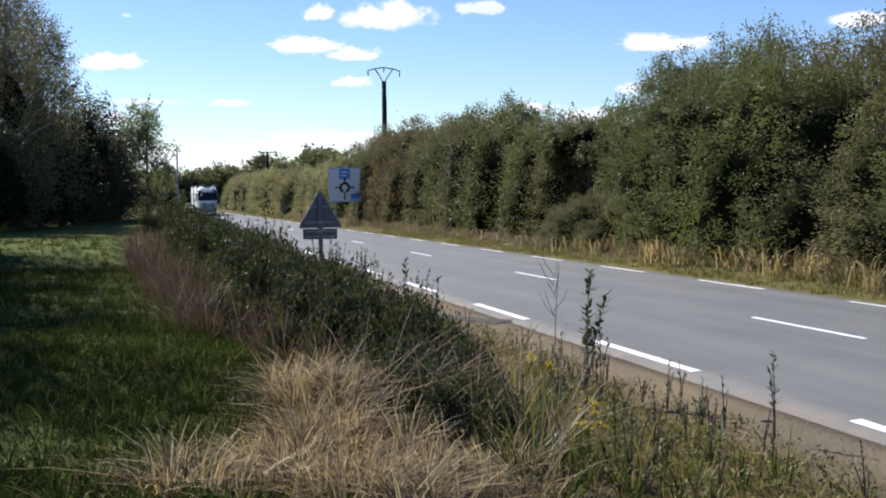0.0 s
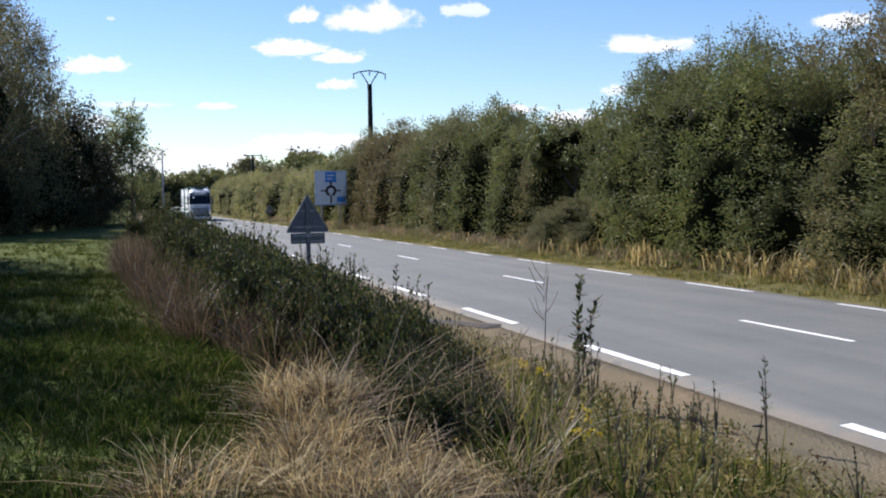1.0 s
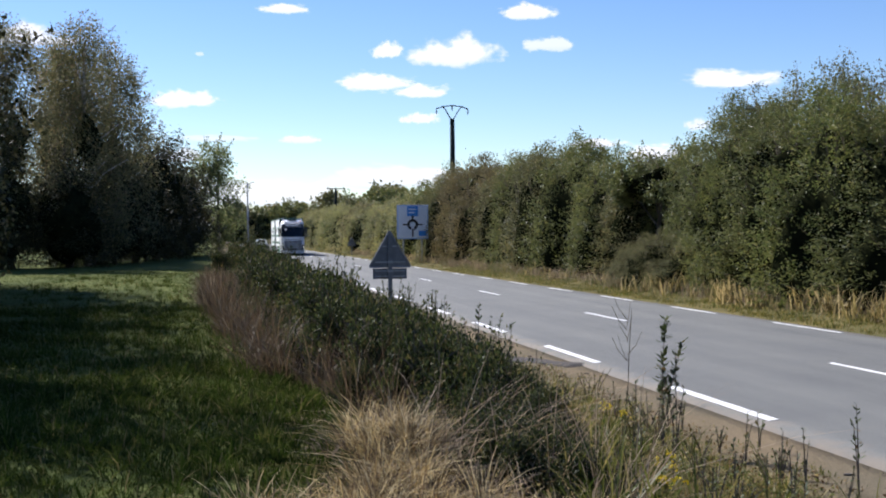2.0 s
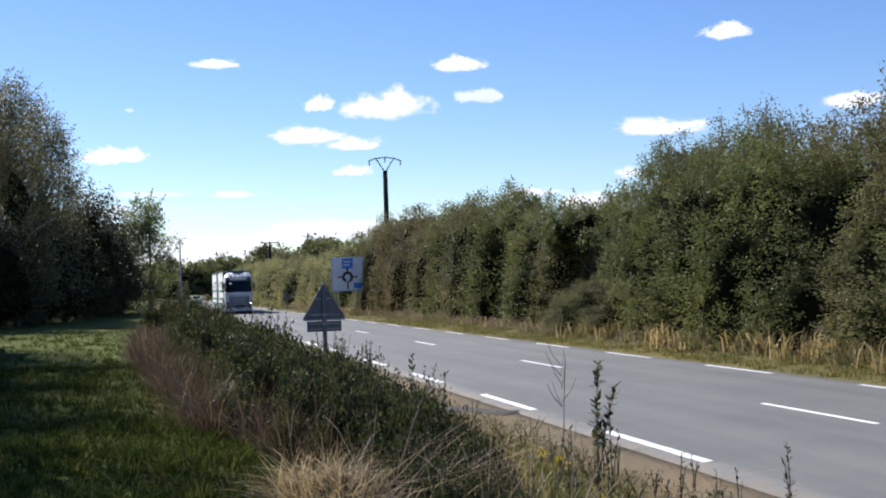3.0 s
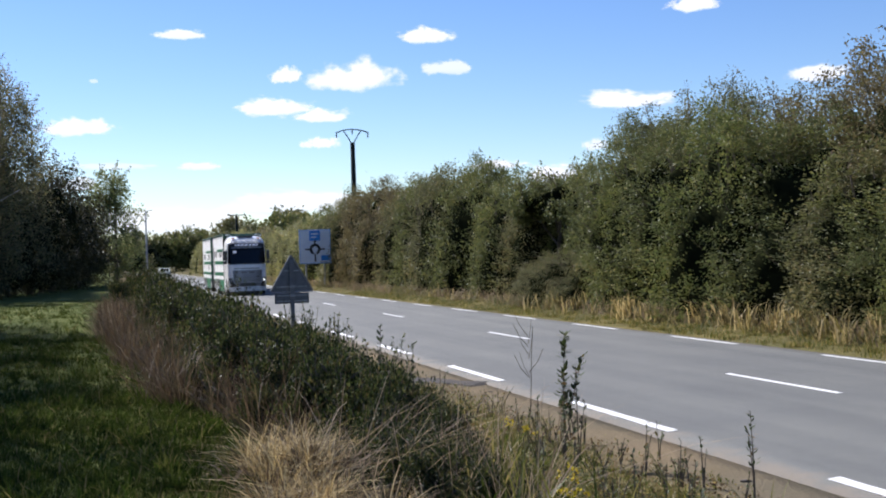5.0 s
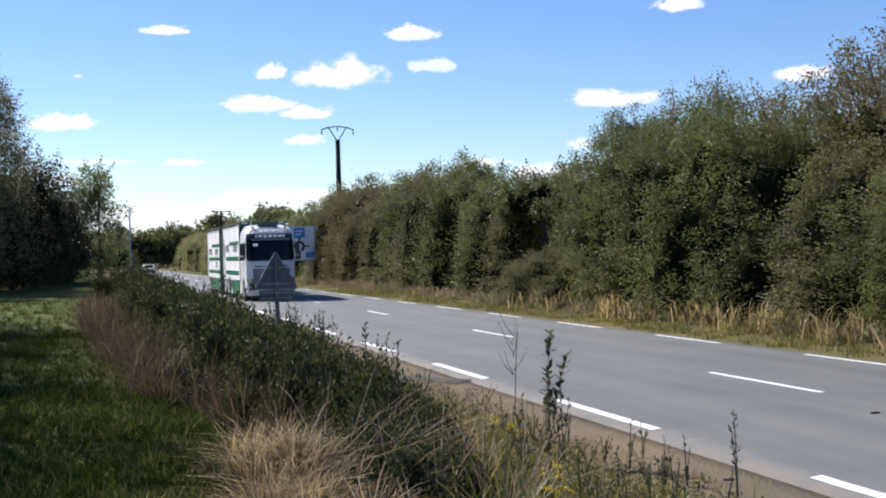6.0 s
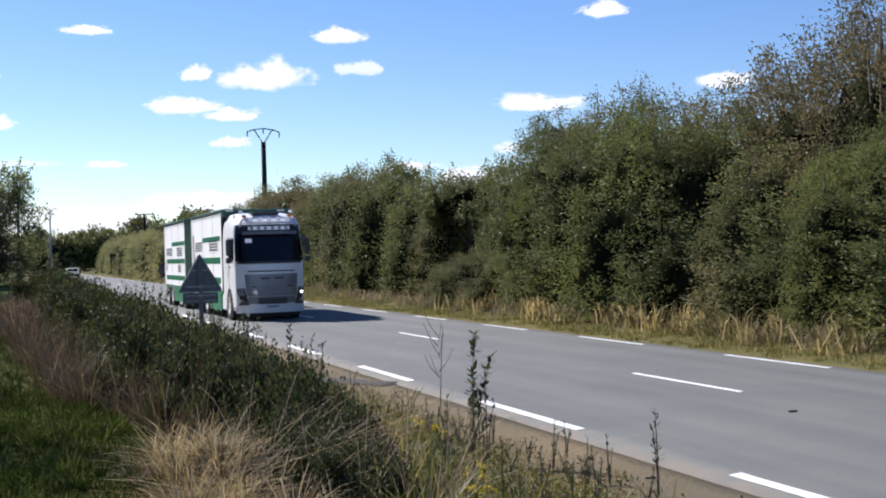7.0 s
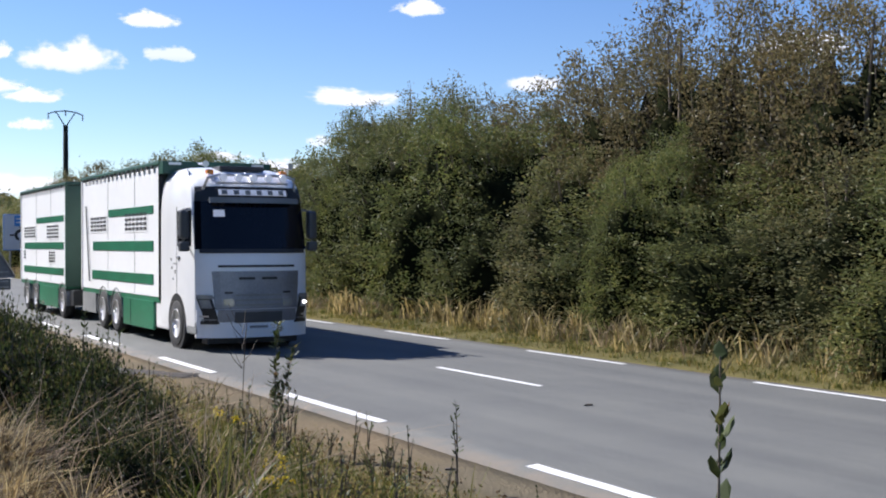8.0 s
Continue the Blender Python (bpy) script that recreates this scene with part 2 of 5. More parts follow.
BIRCH = surface("pale_birch_bark", (0.16, 0.15, 0.13), (0.55, 0.53, 0.49), 0.8, coarse=4.0, fine=30.0, bump=0.4)
TWIG = surface("grey_brown_twigs", (0.07, 0.055, 0.04), (0.17, 0.135, 0.10), 0.9, coarse=3.0)
# near-black cores that stand in for the shade inside hedges, brambles and crowns
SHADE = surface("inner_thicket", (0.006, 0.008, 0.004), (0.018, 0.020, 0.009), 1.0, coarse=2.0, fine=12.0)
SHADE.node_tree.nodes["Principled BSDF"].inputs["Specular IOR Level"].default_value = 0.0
TARRED = surface("tarred_wood_pole", (0.012, 0.016, 0.017), (0.028, 0.032, 0.03), 0.95, coarse=2.0, stretch=(1, 1, 0.1))
TARRED.node_tree.nodes["Principled BSDF"].inputs["Specular IOR Level"].default_value = 0.1
DARK_STRIP = surface("dark_strip", (0.018, 0.014, 0.010), (0.05, 0.038, 0.028), 0.9, coarse=4.0, bump=0.5)
CONCRETE = surface("pale_concrete", (0.38, 0.37, 0.35), (0.52, 0.51, 0.49), 0.8, coarse=2.0, bump=0.2)
STEEL = surface("galvanised_steel", (0.20, 0.215, 0.23), (0.34, 0.35, 0.37), 0.5, 0.6, coarse=5.0, fine=60.0)
SIGN_BACK = surface("grey_sign_back", (0.085, 0.095, 0.11), (0.15, 0.16, 0.175), 0.55, 0.3, coarse=4.0)
SIGN_WHITE = surface("white_sign_face", (0.66, 0.72, 0.80), (0.78, 0.83, 0.88), 0.4)
SIGN_BLUE = surface("blue_sign_face", (0.03, 0.22, 0.62), (0.05, 0.28, 0.72), 0.4)
SIGN_BLACK = surface("black_sign_ink", (0.012, 0.012, 0.014), (0.02, 0.02, 0.022), 0.45)
TRUCK_WHITE = surface("white_lorry_paint", (0.80, 0.81, 0.82), (0.85, 0.85, 0.85), 0.3, coarse=0.8, fine=3.0, coat=0.3, grain=0.08)
PANEL_WHITE = surface("white_ribbed_panel", (0.83, 0.83, 0.82), (0.87, 0.87, 0.865), 0.45, coarse=0.6, fine=5.0, grain=0.08)
GREEN = surface("green_lorry_paint", (0.008, 0.115, 0.055), (0.016, 0.17, 0.085), 0.38, coarse=0.7, fine=9.0)
# darker copy of the green: the front faces' shade put into the colour
GREEN_SHADED = surface("shade_darkened_green_paint", (0.010, 0.055, 0.032), (0.016, 0.085, 0.050), 0.45, coarse=0.7)
SILVER = surface("silver_grille", (0.20, 0.21, 0.24), (0.28, 0.29, 0.32), 0.4, 0.5)
BLACK = surface("black_plastic", (0.012, 0.012, 0.013), (0.03, 0.03, 0.032), 0.5)
RUBBER = surface("tyre_rubber", (0.014, 0.014, 0.014), (0.035, 0.034, 0.033), 0.85, coarse=6.0, bump=0.3)
CHROME = surface("polished_metal", (0.60, 0.60, 0.60), (0.75, 0.74, 0.73), 0.32, 0.7)
GREY = surface("grey_mudguard", (0.16, 0.165, 0.165), (0.26, 0.265, 0.26), 0.6)
DARK_SHELL = surface("dark_grey_mirror_shell", (0.045, 0.048, 0.052), (0.075, 0.078, 0.082), 0.45)
GLASS = surface("dark_tinted_glass", (0.003, 0.004, 0.008), (0.006, 0.007, 0.012), 0.12)
GLASS.node_tree.nodes["Principled BSDF"].inputs["Specular IOR Level"].default_value = 0.25
LENS = surface("headlamp_lens", (0.35, 0.37, 0.40), (0.6, 0.62, 0.65), 0.08, 0.5)
LIT = glow("lit_headlamp", (1.0, 0.97, 0.9), 6.0)
# weak glow of the spot lamps, also used to brighten name band and card
FAINT_GLOW = glow("faint_white_glow", (0.80, 0.80, 0.84), 0.12)
AMBER = surface("amber_lens", (0.55, 0.18, 0.03), (0.7, 0.25, 0.05), 0.2)
CAR_PAINT = surface("pale_car_paint", (0.52, 0.54, 0.40), (0.66, 0.67, 0.54), 0.3, coat=0.5)


# ---------------------------------------------------------------- mesh helpers
def part(name, bm, material, parent=None, label=""):
    me = bm
    if isinstance(bm, bmesh.types.BMesh):
        me = bpy.data.meshes.new(name)
        bm.to_mesh(me)
        bm.free()
    me.materials.clear()
    me.materials.append(material)
    ob = new(name, me)
    ob.parent = parent
    return tagged(ob, label)


def smooth(ob):
    for p in ob.data.polygons:
        p.use_smooth = True
    return ob


def thing(name, m, label, category, group="", kind=""):
    ob = new(name)
    ob.matrix_basis = m
    return tagged(ob, label, category, group, kind)


def add_box(bm, x0, x1, y0, y1, z0, z1, bevel=0.0):
    r = bmesh.ops.create_cube(bm, size=1.0)
    for v in r["verts"]:
        v.co = Vector(((x0 + x1) / 2 + v.co.x * (x1 - x0), (y0 + y1) / 2 + v.co.y * (y1 - y0), (z0 + z1) / 2 + v.co.z * (z1 - z0)))
    if bevel:
        edges = list({e for v in r["verts"] for e in v.link_edges})
        bmesh.ops.bevel(bm, geom=edges, offset=bevel, segments=2, affect="EDGES", profile=0.6)
    return bm


def box(x0, x1, y0, y1, z0, z1, bevel=0.0):
    return add_box(bmesh.new(), x0, x1, y0, y1, z0, z1, bevel)


def add_tube(bm, pts, radii, sides=7, cap=True):
    """A tapering tube through points."""
    pts = [Vector(p) for p in pts]
    rings = []
    for k, p in enumerate(pts):
        d = (pts[min(k + 1, len(pts) - 1)] - pts[max(k - 1, 0)]).normalized()
        a = d.orthogonal().normalized() if abs(d.z) > 0.95 else d.cross(Vector((0, 0, 1))).normalized()
        b = d.cross(a)
        rings.append([bm.verts.new(p + (a * math.cos(q) + b * math.sin(q)) * radii[k]) for q in (2 * math.pi * s / sides for s in range(sides))])
    for r0, r1 in zip(rings, rings[1:]):
        for s in range(sides):
            bm.faces.new((r0[s], r0[(s + 1) % sides], r1[(s + 1) % sides], r1[s]))
    if cap:
        bm.faces.new(rings[0][::-1])
        bm.faces.new(rings[-1])
    return bm


def tube(pts, radii, sides=7):
    return add_tube(bmesh.new(), pts, radii, sides)


def quads_mesh(name, verts, faces):
    me = bpy.data.meshes.new(name)
    me.from_pydata(verts.tolist(), [], faces)
    return me


def unit(v):
    return v / np.maximum(np.linalg.norm(v, axis=-1, keepdims=True), 1e-9)


def leaf_mesh(name, rng, p, size, width=0.5, droop=0.0, out=None, spread=0.35):
    """Kite-shaped leaves, one at each point; they droop, and lean along out where it is given."""
    n = len(p)
    d = rng.normal(size=(n, 3))
    d[:, 2] -= droop
    if out is not None:
        d = d * 0.8 + out * 0.9
    d = unit(d)
    s = unit(np.cross(d, rng.normal(size=(n, 3))))
    length = size * (1 + spread * rng.uniform(-1, 1, (n, 1)))
    w = length * width * 0.5
    bend = np.cross(d, s) * length * 0.12
    v = np.stack([p, p + d * length * 0.45 + s * w + bend, p + d * length, p + d * length * 0.45 - s * w + bend], 1).reshape(-1, 3)
    i = np.arange(n) * 4
    return quads_mesh(name, v, np.stack([i, i + 1, i + 2, i + 3], 1).tolist())


def blade_mesh(name, rng, p, height, width, lean=0.5, spread=0.4, drift=(0, 0)):
    """Grass blades: a tapering strip that bends over towards its tip."""
    n = len(p)
    a = rng.uniform(0, 2 * math.pi, n)
    d = np.stack([np.cos(a) + drift[0], np.sin(a) + drift[1], 0 * a], 1)
    s = unit(np.stack([-np.sin(a + 0.6), np.cos(a + 0.6), 0 * a], 1))
    h = height * (1 + spread * rng.uniform(-1, 1, (n, 1)))
    k = lean * rng.uniform(0.2, 1.0, (n, 1)) * h
    up = np.array([[0, 0, 1.0]])
    w = width * (1 + 0.4 * rng.uniform(-1, 1, (n, 1))) * 0.5
    mid, tip = p + up * h * 0.58 + d * k * 0.35, p + up * (h - 0.35 * k) + d * k
    v = np.stack([p - s * w, p + s * w, mid + s * w * 0.75, mid - s * w * 0.75, tip], 1).reshape(-1, 3)
    i = np.arange(n) * 5
    f = np.stack([i, i + 1, i + 2, i + 3], 1).tolist() + np.stack([i + 3, i + 2, i + 4], 1).tolist()
    return quads_mesh(name, v, f)


def ground_z(x):
    return np.interp(x, [-60, -6.3, -5.2, -3.6, -1.7, -0.9, -0.32, -0.3, 7.27, 7.3, 8.6, 9.6, 14, 60],
                     [0.45, 0.45, 0.42, 0.24, 0.03, -0.02, -0.03, -0.12, -0.12, -0.03, 0.0, 0.12, 0.3, 0.4])


def road_z(x):
    return 0.055 * (1 - ((np.asarray(x) - 3.49) / 3.49) ** 2)


# ---------------------------------------------------------------- ground and road
def build_ground():
    xs = np.array([-2500, -600, -200, -80, -40, -25, -18, -14, -12, -10, -9, -8, -7, -6.3, -5.8, -5.2, -4.6, -4.0, -3.6, -3.0, -2.4, -1.7, -1.3, -0.9,
                   -0.6, -0.32, -0.3, 2, 5, 7.27, 7.3, 7.7, 8.2, 8.6, 9.1, 9.6, 11, 14, 20, 40, 120, 600, 2500])
    ys = np.concatenate([[-2000, -400, -100, -50], np.arange(-30, 60, 1.0), np.arange(60, 320, 8.0), [400, 700, 1500, 3000]])
    z = np.tile(ground_z(xs), (len(ys), 1))
    gx, gy = np.meshgrid(xs, ys)
    rough = np.where((gx < -0.9) & (gx > -60) | (gx > 8.0) & (gx < 60), 1.0, 0.0)
    z = z + rough * 0.05 * (np.sin(gx * 1.9 + gy * 0.7) * np.sin(gy * 1.3 - gx * 0.5))
    z = z - np.where(gy > 330, 0.5, 0.0)
    v = np.stack([gx, gy, z], -1).reshape(-1, 3)
    nx = len(xs)
    f = [(j * nx + i, j * nx + i + 1, (j + 1) * nx + i + 1, (j + 1) * nx + i) for j in range(len(ys) - 1) for i in range(nx - 1)]
    g = smooth(part("ground", quads_mesh("ground", v, f), SOIL))
    tagged(g, "grass field, weedy bank and dirt verges beside the road", "ground", kind="structure")


def build_road():
    xs = np.linspace(-0.28, 7.26, 17)
    ys = np.concatenate([np.arange(-70, 330, 5.0)])
    rng = np.random.default_rng(5)
    bm = bmesh.new()
    rows = []
    for y in ys:
        edge = 0.03 * math.sin(y * 0.9) + 0.02 * rng.uniform(-1, 1)
        row = [bm.verts.new((x + (edge if x < 0 or x > 7 else 0), y, float(road_z(x)))) for x in xs]
        rows.append([bm.verts.new((xs[0] + edge - 0.03, y, -0.14))] + row + [bm.verts.new((xs[-1] + edge + 0.03, y, -0.14))])
    for a, b in zip(rows, rows[1:]):
        for k in range(len(a) - 1):
            bm.faces.new((a[k], a[k + 1], b[k + 1], b[k]))
    road = smooth(part("road", bm, ASPHALT))
    tagged(road, "worn grey asphalt two-lane road with broken white lines", "road", kind="structure")
    shapes = {}
    for x, w, first, step in ((0.0, 0.155, 0.0, 6.5), (3.49, 0.12, 1.73, 13.0), (6.94, 0.15, 10.66, 6.5)):
        bm = bmesh.new()
        pts = []
        for k in range(9):
            y = 3.2 * k / 8
            for sx in (-0.5, 0.5):
                xx = sx * w * (1 + 0.07 * math.sin(k * 2.3 + sx * 4))
                pts.append(bm.verts.new((xx, y + (0.03 * sx if k in (0, 8) else 0), float(road_z(x + xx) - road_z(x)))))
        for k in range(8):
            bm.faces.new((pts[2 * k], pts[2 * k + 1], pts[2 * k + 3], pts[2 * k + 2]))
        me = bpy.data.meshes.new("painted_dash")
        bm.to_mesh(me)
        bm.free()
        me.materials.append(PAINT)
        k0 = -int((first + 35) // step)
        for k in range(k0, int((250 - first) // step)):
            ob = new("painted_dash", me)
            ob.parent = road
            ob.location = (x, first + k * step, float(road_z(x)) + 0.005)
    # low, very dark strip laid across the near verge
    strip = bmesh.new()
    rows = []
    for k in range(13):
        u = k / 12
        x, y = -2.3 + 2.05 * u, 8.5 - 2.3 * u
        w = 0.46 + 0.1 * math.sin(k * 1.9) - 0.12 * u
        z = float(ground_z(x)) + 0.015
        rows.append([strip.verts.new((x + dx, y + dy, z + dz)) for dx, dy, dz in ((-w * 0.7, -w * 0.7, -0.06), (-w * 0.5, -w * 0.5, 0.012), (0, 0, 0.022), (w * 0.5, w * 0.5, 0.012), (w * 0.7, w * 0.7, -0.06))])
    for p, q in zip(rows, rows[1:]):
        for s in range(4):
            strip.faces.new((p[s], p[s + 1], q[s + 1], q[s]))
    tagged(part("drain_soil", strip, DARK_STRIP), "low dark strip across the verge", "soil")
    bits = np.random.default_rng(9)
    for x, y, s in ((2.85, -0.35, 0.16), (-0.55, 2.2, 0.12), (-0.75, -3.0, 0.14), (-0.62, 5.2, 0.1), (-0.8, 8.0, 0.12)):
        bm = bmesh.new()
        bmesh.ops.create_icosphere(bm, subdivisions=1, radius=0.5)
        for v in bm.verts:
            v.co = Vector((v.co.x * s, v.co.y * s * 0.45, v.co.z * s * 0.22)) * (1 + 0.25 * float(bits.uniform(-1, 1)))
        z = float(road_z(x)) if x > -0.25 else float(ground_z(x))
        ob = part("clod", bm, BARK)
        ob.location = (x, y, z + s * 0.08)
        tagged(ob, "small dark clod of earth lying by the road", "debris", "clods")


# ---------------------------------------------------------------- plants
def clone(src, m):
    """A copy at the pose m, whatever the size at which the first one stands."""
    k = src.scale
    return copy_thing(src, m @ Matrix.Diagonal((1 / k.x, 1 / k.y, 1 / k.z, 1)))


def make_lobes(rng, rx, ry, h, k, low=0.15):
    """Overlapping rounded masses of an uneven crown."""
    out = []
    for j in range(k):
        u = rng.uniform(low, 1.0)
        a, q = rng.uniform(0, 2 * math.pi), math.sqrt(rng.uniform(0, 1))
        wide = 1.0 - 0.55 * max(0.0, (u - 0.45) / 0.55) ** 1.6
        r = rng.uniform(0.20, 0.34) * min(rx, ry, h * 0.5) * 1.5
        out.append((np.array([math.cos(a) * q * rx * wide * 0.8, math.sin(a) * q * ry * wide * 0.8, max(r * 0.7, u * h - r * 0.8)]), r))
    top = max(c[2] + r * 0.9 for c, r in out)
    sx = rx / max(abs(c[0]) + r * 0.85 for c, r in out)
    sy = ry / max(abs(c[1]) + r * 0.85 for c, r in out)
    return [(c * np.array([sx, sy, h / top]), r) for c, r in out]


def leaf_points(rng, lobes, n, per=22, sigma=0.15, thick=0.45):
    """Points in small clumps on the shells of the lobes, with the way out of each."""
    w = np.array([r * r for _, r in lobes])
    m = n // per
    pick = rng.choice(len(lobes), size=m, p=w / w.sum())
    c, r = np.array([l[0] for l in lobes])[pick], np.array([l[1] for l in lobes])[pick][:, None]
    d = unit(rng.normal(size=(m, 3)) + np.array([0, 0, 0.25]))
    centre = c + d * r * (1.05 - thick * rng.uniform(0, 1, (m, 1)) ** 2)
    centre[:, 2] = np.maximum(centre[:, 2], 0.08)
    p = np.repeat(centre, per, 0) + rng.normal(size=(m * per, 3)) * sigma * np.repeat(0.6 + r, per, 0)
    p[:, 2] = np.maximum(p[:, 2], 0.03)
    return p, np.repeat(d, per, 0)


def dome(d, seed, rx, ry, h, n=2.7, rough=0.2):
    """Places on an uneven rounded mass that stands on the ground, for directions d."""
    q = (np.abs(d) ** n).sum(1) ** (-1 / n)
    off = Vector((seed * 7.3, seed * 2.1, 0))
    bump = np.array([noise.noise(Vector(v) * 1.7 + off) + 0.55 * noise.noise(Vector(v) * 4.2 + off) + 0.3 * noise.noise(Vector(v) * 9.0 + off) for v in d])
    return d * (q * (1 + rough * bump))[:, None] * np.array([rx, ry, h]), bump


def make_dome_shrub(name, label, seed, rx, ry, h, leaves, size, material, twigs=40, core=0.8, per=26, sigma=0.17, rough=0.2, square=2.7):
    rng = np.random.default_rng(seed)
    root = thing(name, Matrix(), label, "shrub")
    m = leaves // per
    d = unit(rng.normal(size=(int(m * 2.6), 3)) + np.array([0, 0, 0.1]))
    d = d[d[:, 2] > -0.02]
    p, bump = dome(d, seed, rx, ry, h, square, rough)
    keep = rng.uniform(0, 1, len(p)) < 0.62 + 3.8 * rough * bump
    p, d = p[keep][:m], d[keep][:m]
    depth = 1 - 0.2 * rng.uniform(0, 1, (len(p), 1)) ** 2.2
    p = p * depth
    out = np.repeat(unit(d * np.array([1, 1, 0.7]) + np.array([0, 0, 0.25])), per, 0)
    pts = np.repeat(p, per, 0) + rng.normal(size=(len(p) * per, 3)) * sigma
    pts[:, 2] = np.maximum(pts[:, 2], 0.04)
    bm = bmesh.new()
    extra = []
    for k in rng.integers(0, len(p), twigs):
        a = p[k] * 0.85
        way = unit(d[k] * np.array([0.7, 0.7, 0.4]) + np.array([0, 0, 0.55]) + rng.normal(size=3) * 0.2)
        e = p[k] + way * rng.uniform(0.15, 0.5)
        add_tube(bm, [a, (a + e) / 2 + rng.normal(size=3) * 0.04, e], [0.016, 0.011, 0.003], 4, False)
        extra += [a + (e - a) * rng.uniform(0.5, 1.0) + rng.normal(size=3) * 0.05 for _ in range(12)]
    for k in range(6):
        q = rng.uniform(0, 6.28)
        add_tube(bm, [(0.3 * math.cos(q), 0.3 * math.sin(q), 0), (rx * 0.4 * math.cos(q), ry * 0.4 * math.sin(q), h * 0.4), (rx * 0.6 * math.cos(q + 0.4), ry * 0.6 * math.sin(q + 0.4), h * 0.85)],
                 [0.09, 0.06, 0.02], 5, False)
    tagged(part("branchwork", bm, TWIG, root, "bare grey-brown stems and shoots"), kind="stuff")
    pts, out = np.concatenate([pts, np.array(extra)]), np.concatenate([out, np.tile([[0, 0, 1.0]], (len(extra), 1))])
    part("foliage", leaf_mesh("foliage", rng, pts, size, 0.5, 0.35, out), material, root)
    # dark core painted as the shade behind the outer leaves
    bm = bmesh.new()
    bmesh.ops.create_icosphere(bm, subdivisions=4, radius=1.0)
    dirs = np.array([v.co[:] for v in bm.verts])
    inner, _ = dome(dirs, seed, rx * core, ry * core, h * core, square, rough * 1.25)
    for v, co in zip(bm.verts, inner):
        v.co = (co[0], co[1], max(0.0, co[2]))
    smooth(part("inner_thicket", bm, SHADE, root, "near-black core standing in for the shade inside"))
    return root


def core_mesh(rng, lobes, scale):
    """The one dense dark mass inside a crown: shade put in as colour."""
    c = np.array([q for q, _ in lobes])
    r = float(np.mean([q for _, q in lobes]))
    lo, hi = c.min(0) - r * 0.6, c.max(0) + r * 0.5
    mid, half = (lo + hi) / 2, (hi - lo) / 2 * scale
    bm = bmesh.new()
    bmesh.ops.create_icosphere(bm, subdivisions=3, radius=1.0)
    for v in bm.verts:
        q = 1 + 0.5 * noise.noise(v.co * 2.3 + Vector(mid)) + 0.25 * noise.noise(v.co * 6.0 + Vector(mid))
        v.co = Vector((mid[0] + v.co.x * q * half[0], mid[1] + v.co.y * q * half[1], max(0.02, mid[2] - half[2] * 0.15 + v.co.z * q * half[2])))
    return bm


def shoots(rng, lobes, n, size):
    """Twigs that stand out of a crown, as tubes, with points for their leaves."""
    bm, pts = bmesh.new(), []
    for _ in range(n):
        c, r = lobes[rng.integers(len(lobes))]
        d = unit(rng.normal(size=3) * np.array([0.55, 0.55, 0.3]) + np.array([0, 0, 0.9]))
        a = c + d * r * 0.6
        b = c + d * (r + size * rng.uniform(0.3, 1.0)) + rng.normal(size=3) * 0.08
        add_tube(bm, [a, (a + b) / 2 + rng.normal(size=3) * 0.05, b], [0.018, 0.012, 0.004], 4, False)
        for _ in range(14):
            pts.append(a + (b - a) * rng.uniform(0.35, 1.0) + rng.normal(size=3) * 0.06)
    return bm, np.array(pts)


def make_shrub(name, label, seed, rx, ry, h, leaves, size, material, twigs=40, lobe_count=22, core=0.66, droop=0.3):
    rng = np.random.default_rng(seed)
    lobes = make_lobes(rng, rx, ry, h, lobe_count)
    root = thing(name, Matrix(), label, "shrub")
    p, d = leaf_points(rng, lobes, leaves)
    tw, tp = shoots(rng, lobes, twigs, min(0.7, h * 0.5))
    p, d = np.concatenate([p, tp]), np.concatenate([d, np.tile([[0, 0, 1.0]], (len(tp), 1))])
    part("foliage", leaf_mesh("foliage", rng, p, size, 0.55, droop, d), material, root)
    for k in range(5):
        a = rng.uniform(0, 6.28)
        add_tube(tw, [(0.25 * math.cos(a), 0.25 * math.sin(a), 0), (rx * 0.3 * math.cos(a), ry * 0.3 * math.sin(a), h * 0.4), (rx * 0.5 * math.cos(a + 0.4), ry * 0.5 * math.sin(a + 0.4), h * 0.8)],
                 [0.09, 0.06, 0.02], 5, False)
    tagged(part("branchwork", tw, TWIG, root, "bare grey-brown stems and shoots"), kind="stuff")
    smooth(part("inner_thicket", core_mesh(rng, lobes, core), SHADE, root, "near-black core standing in for the shade inside"))
    return root


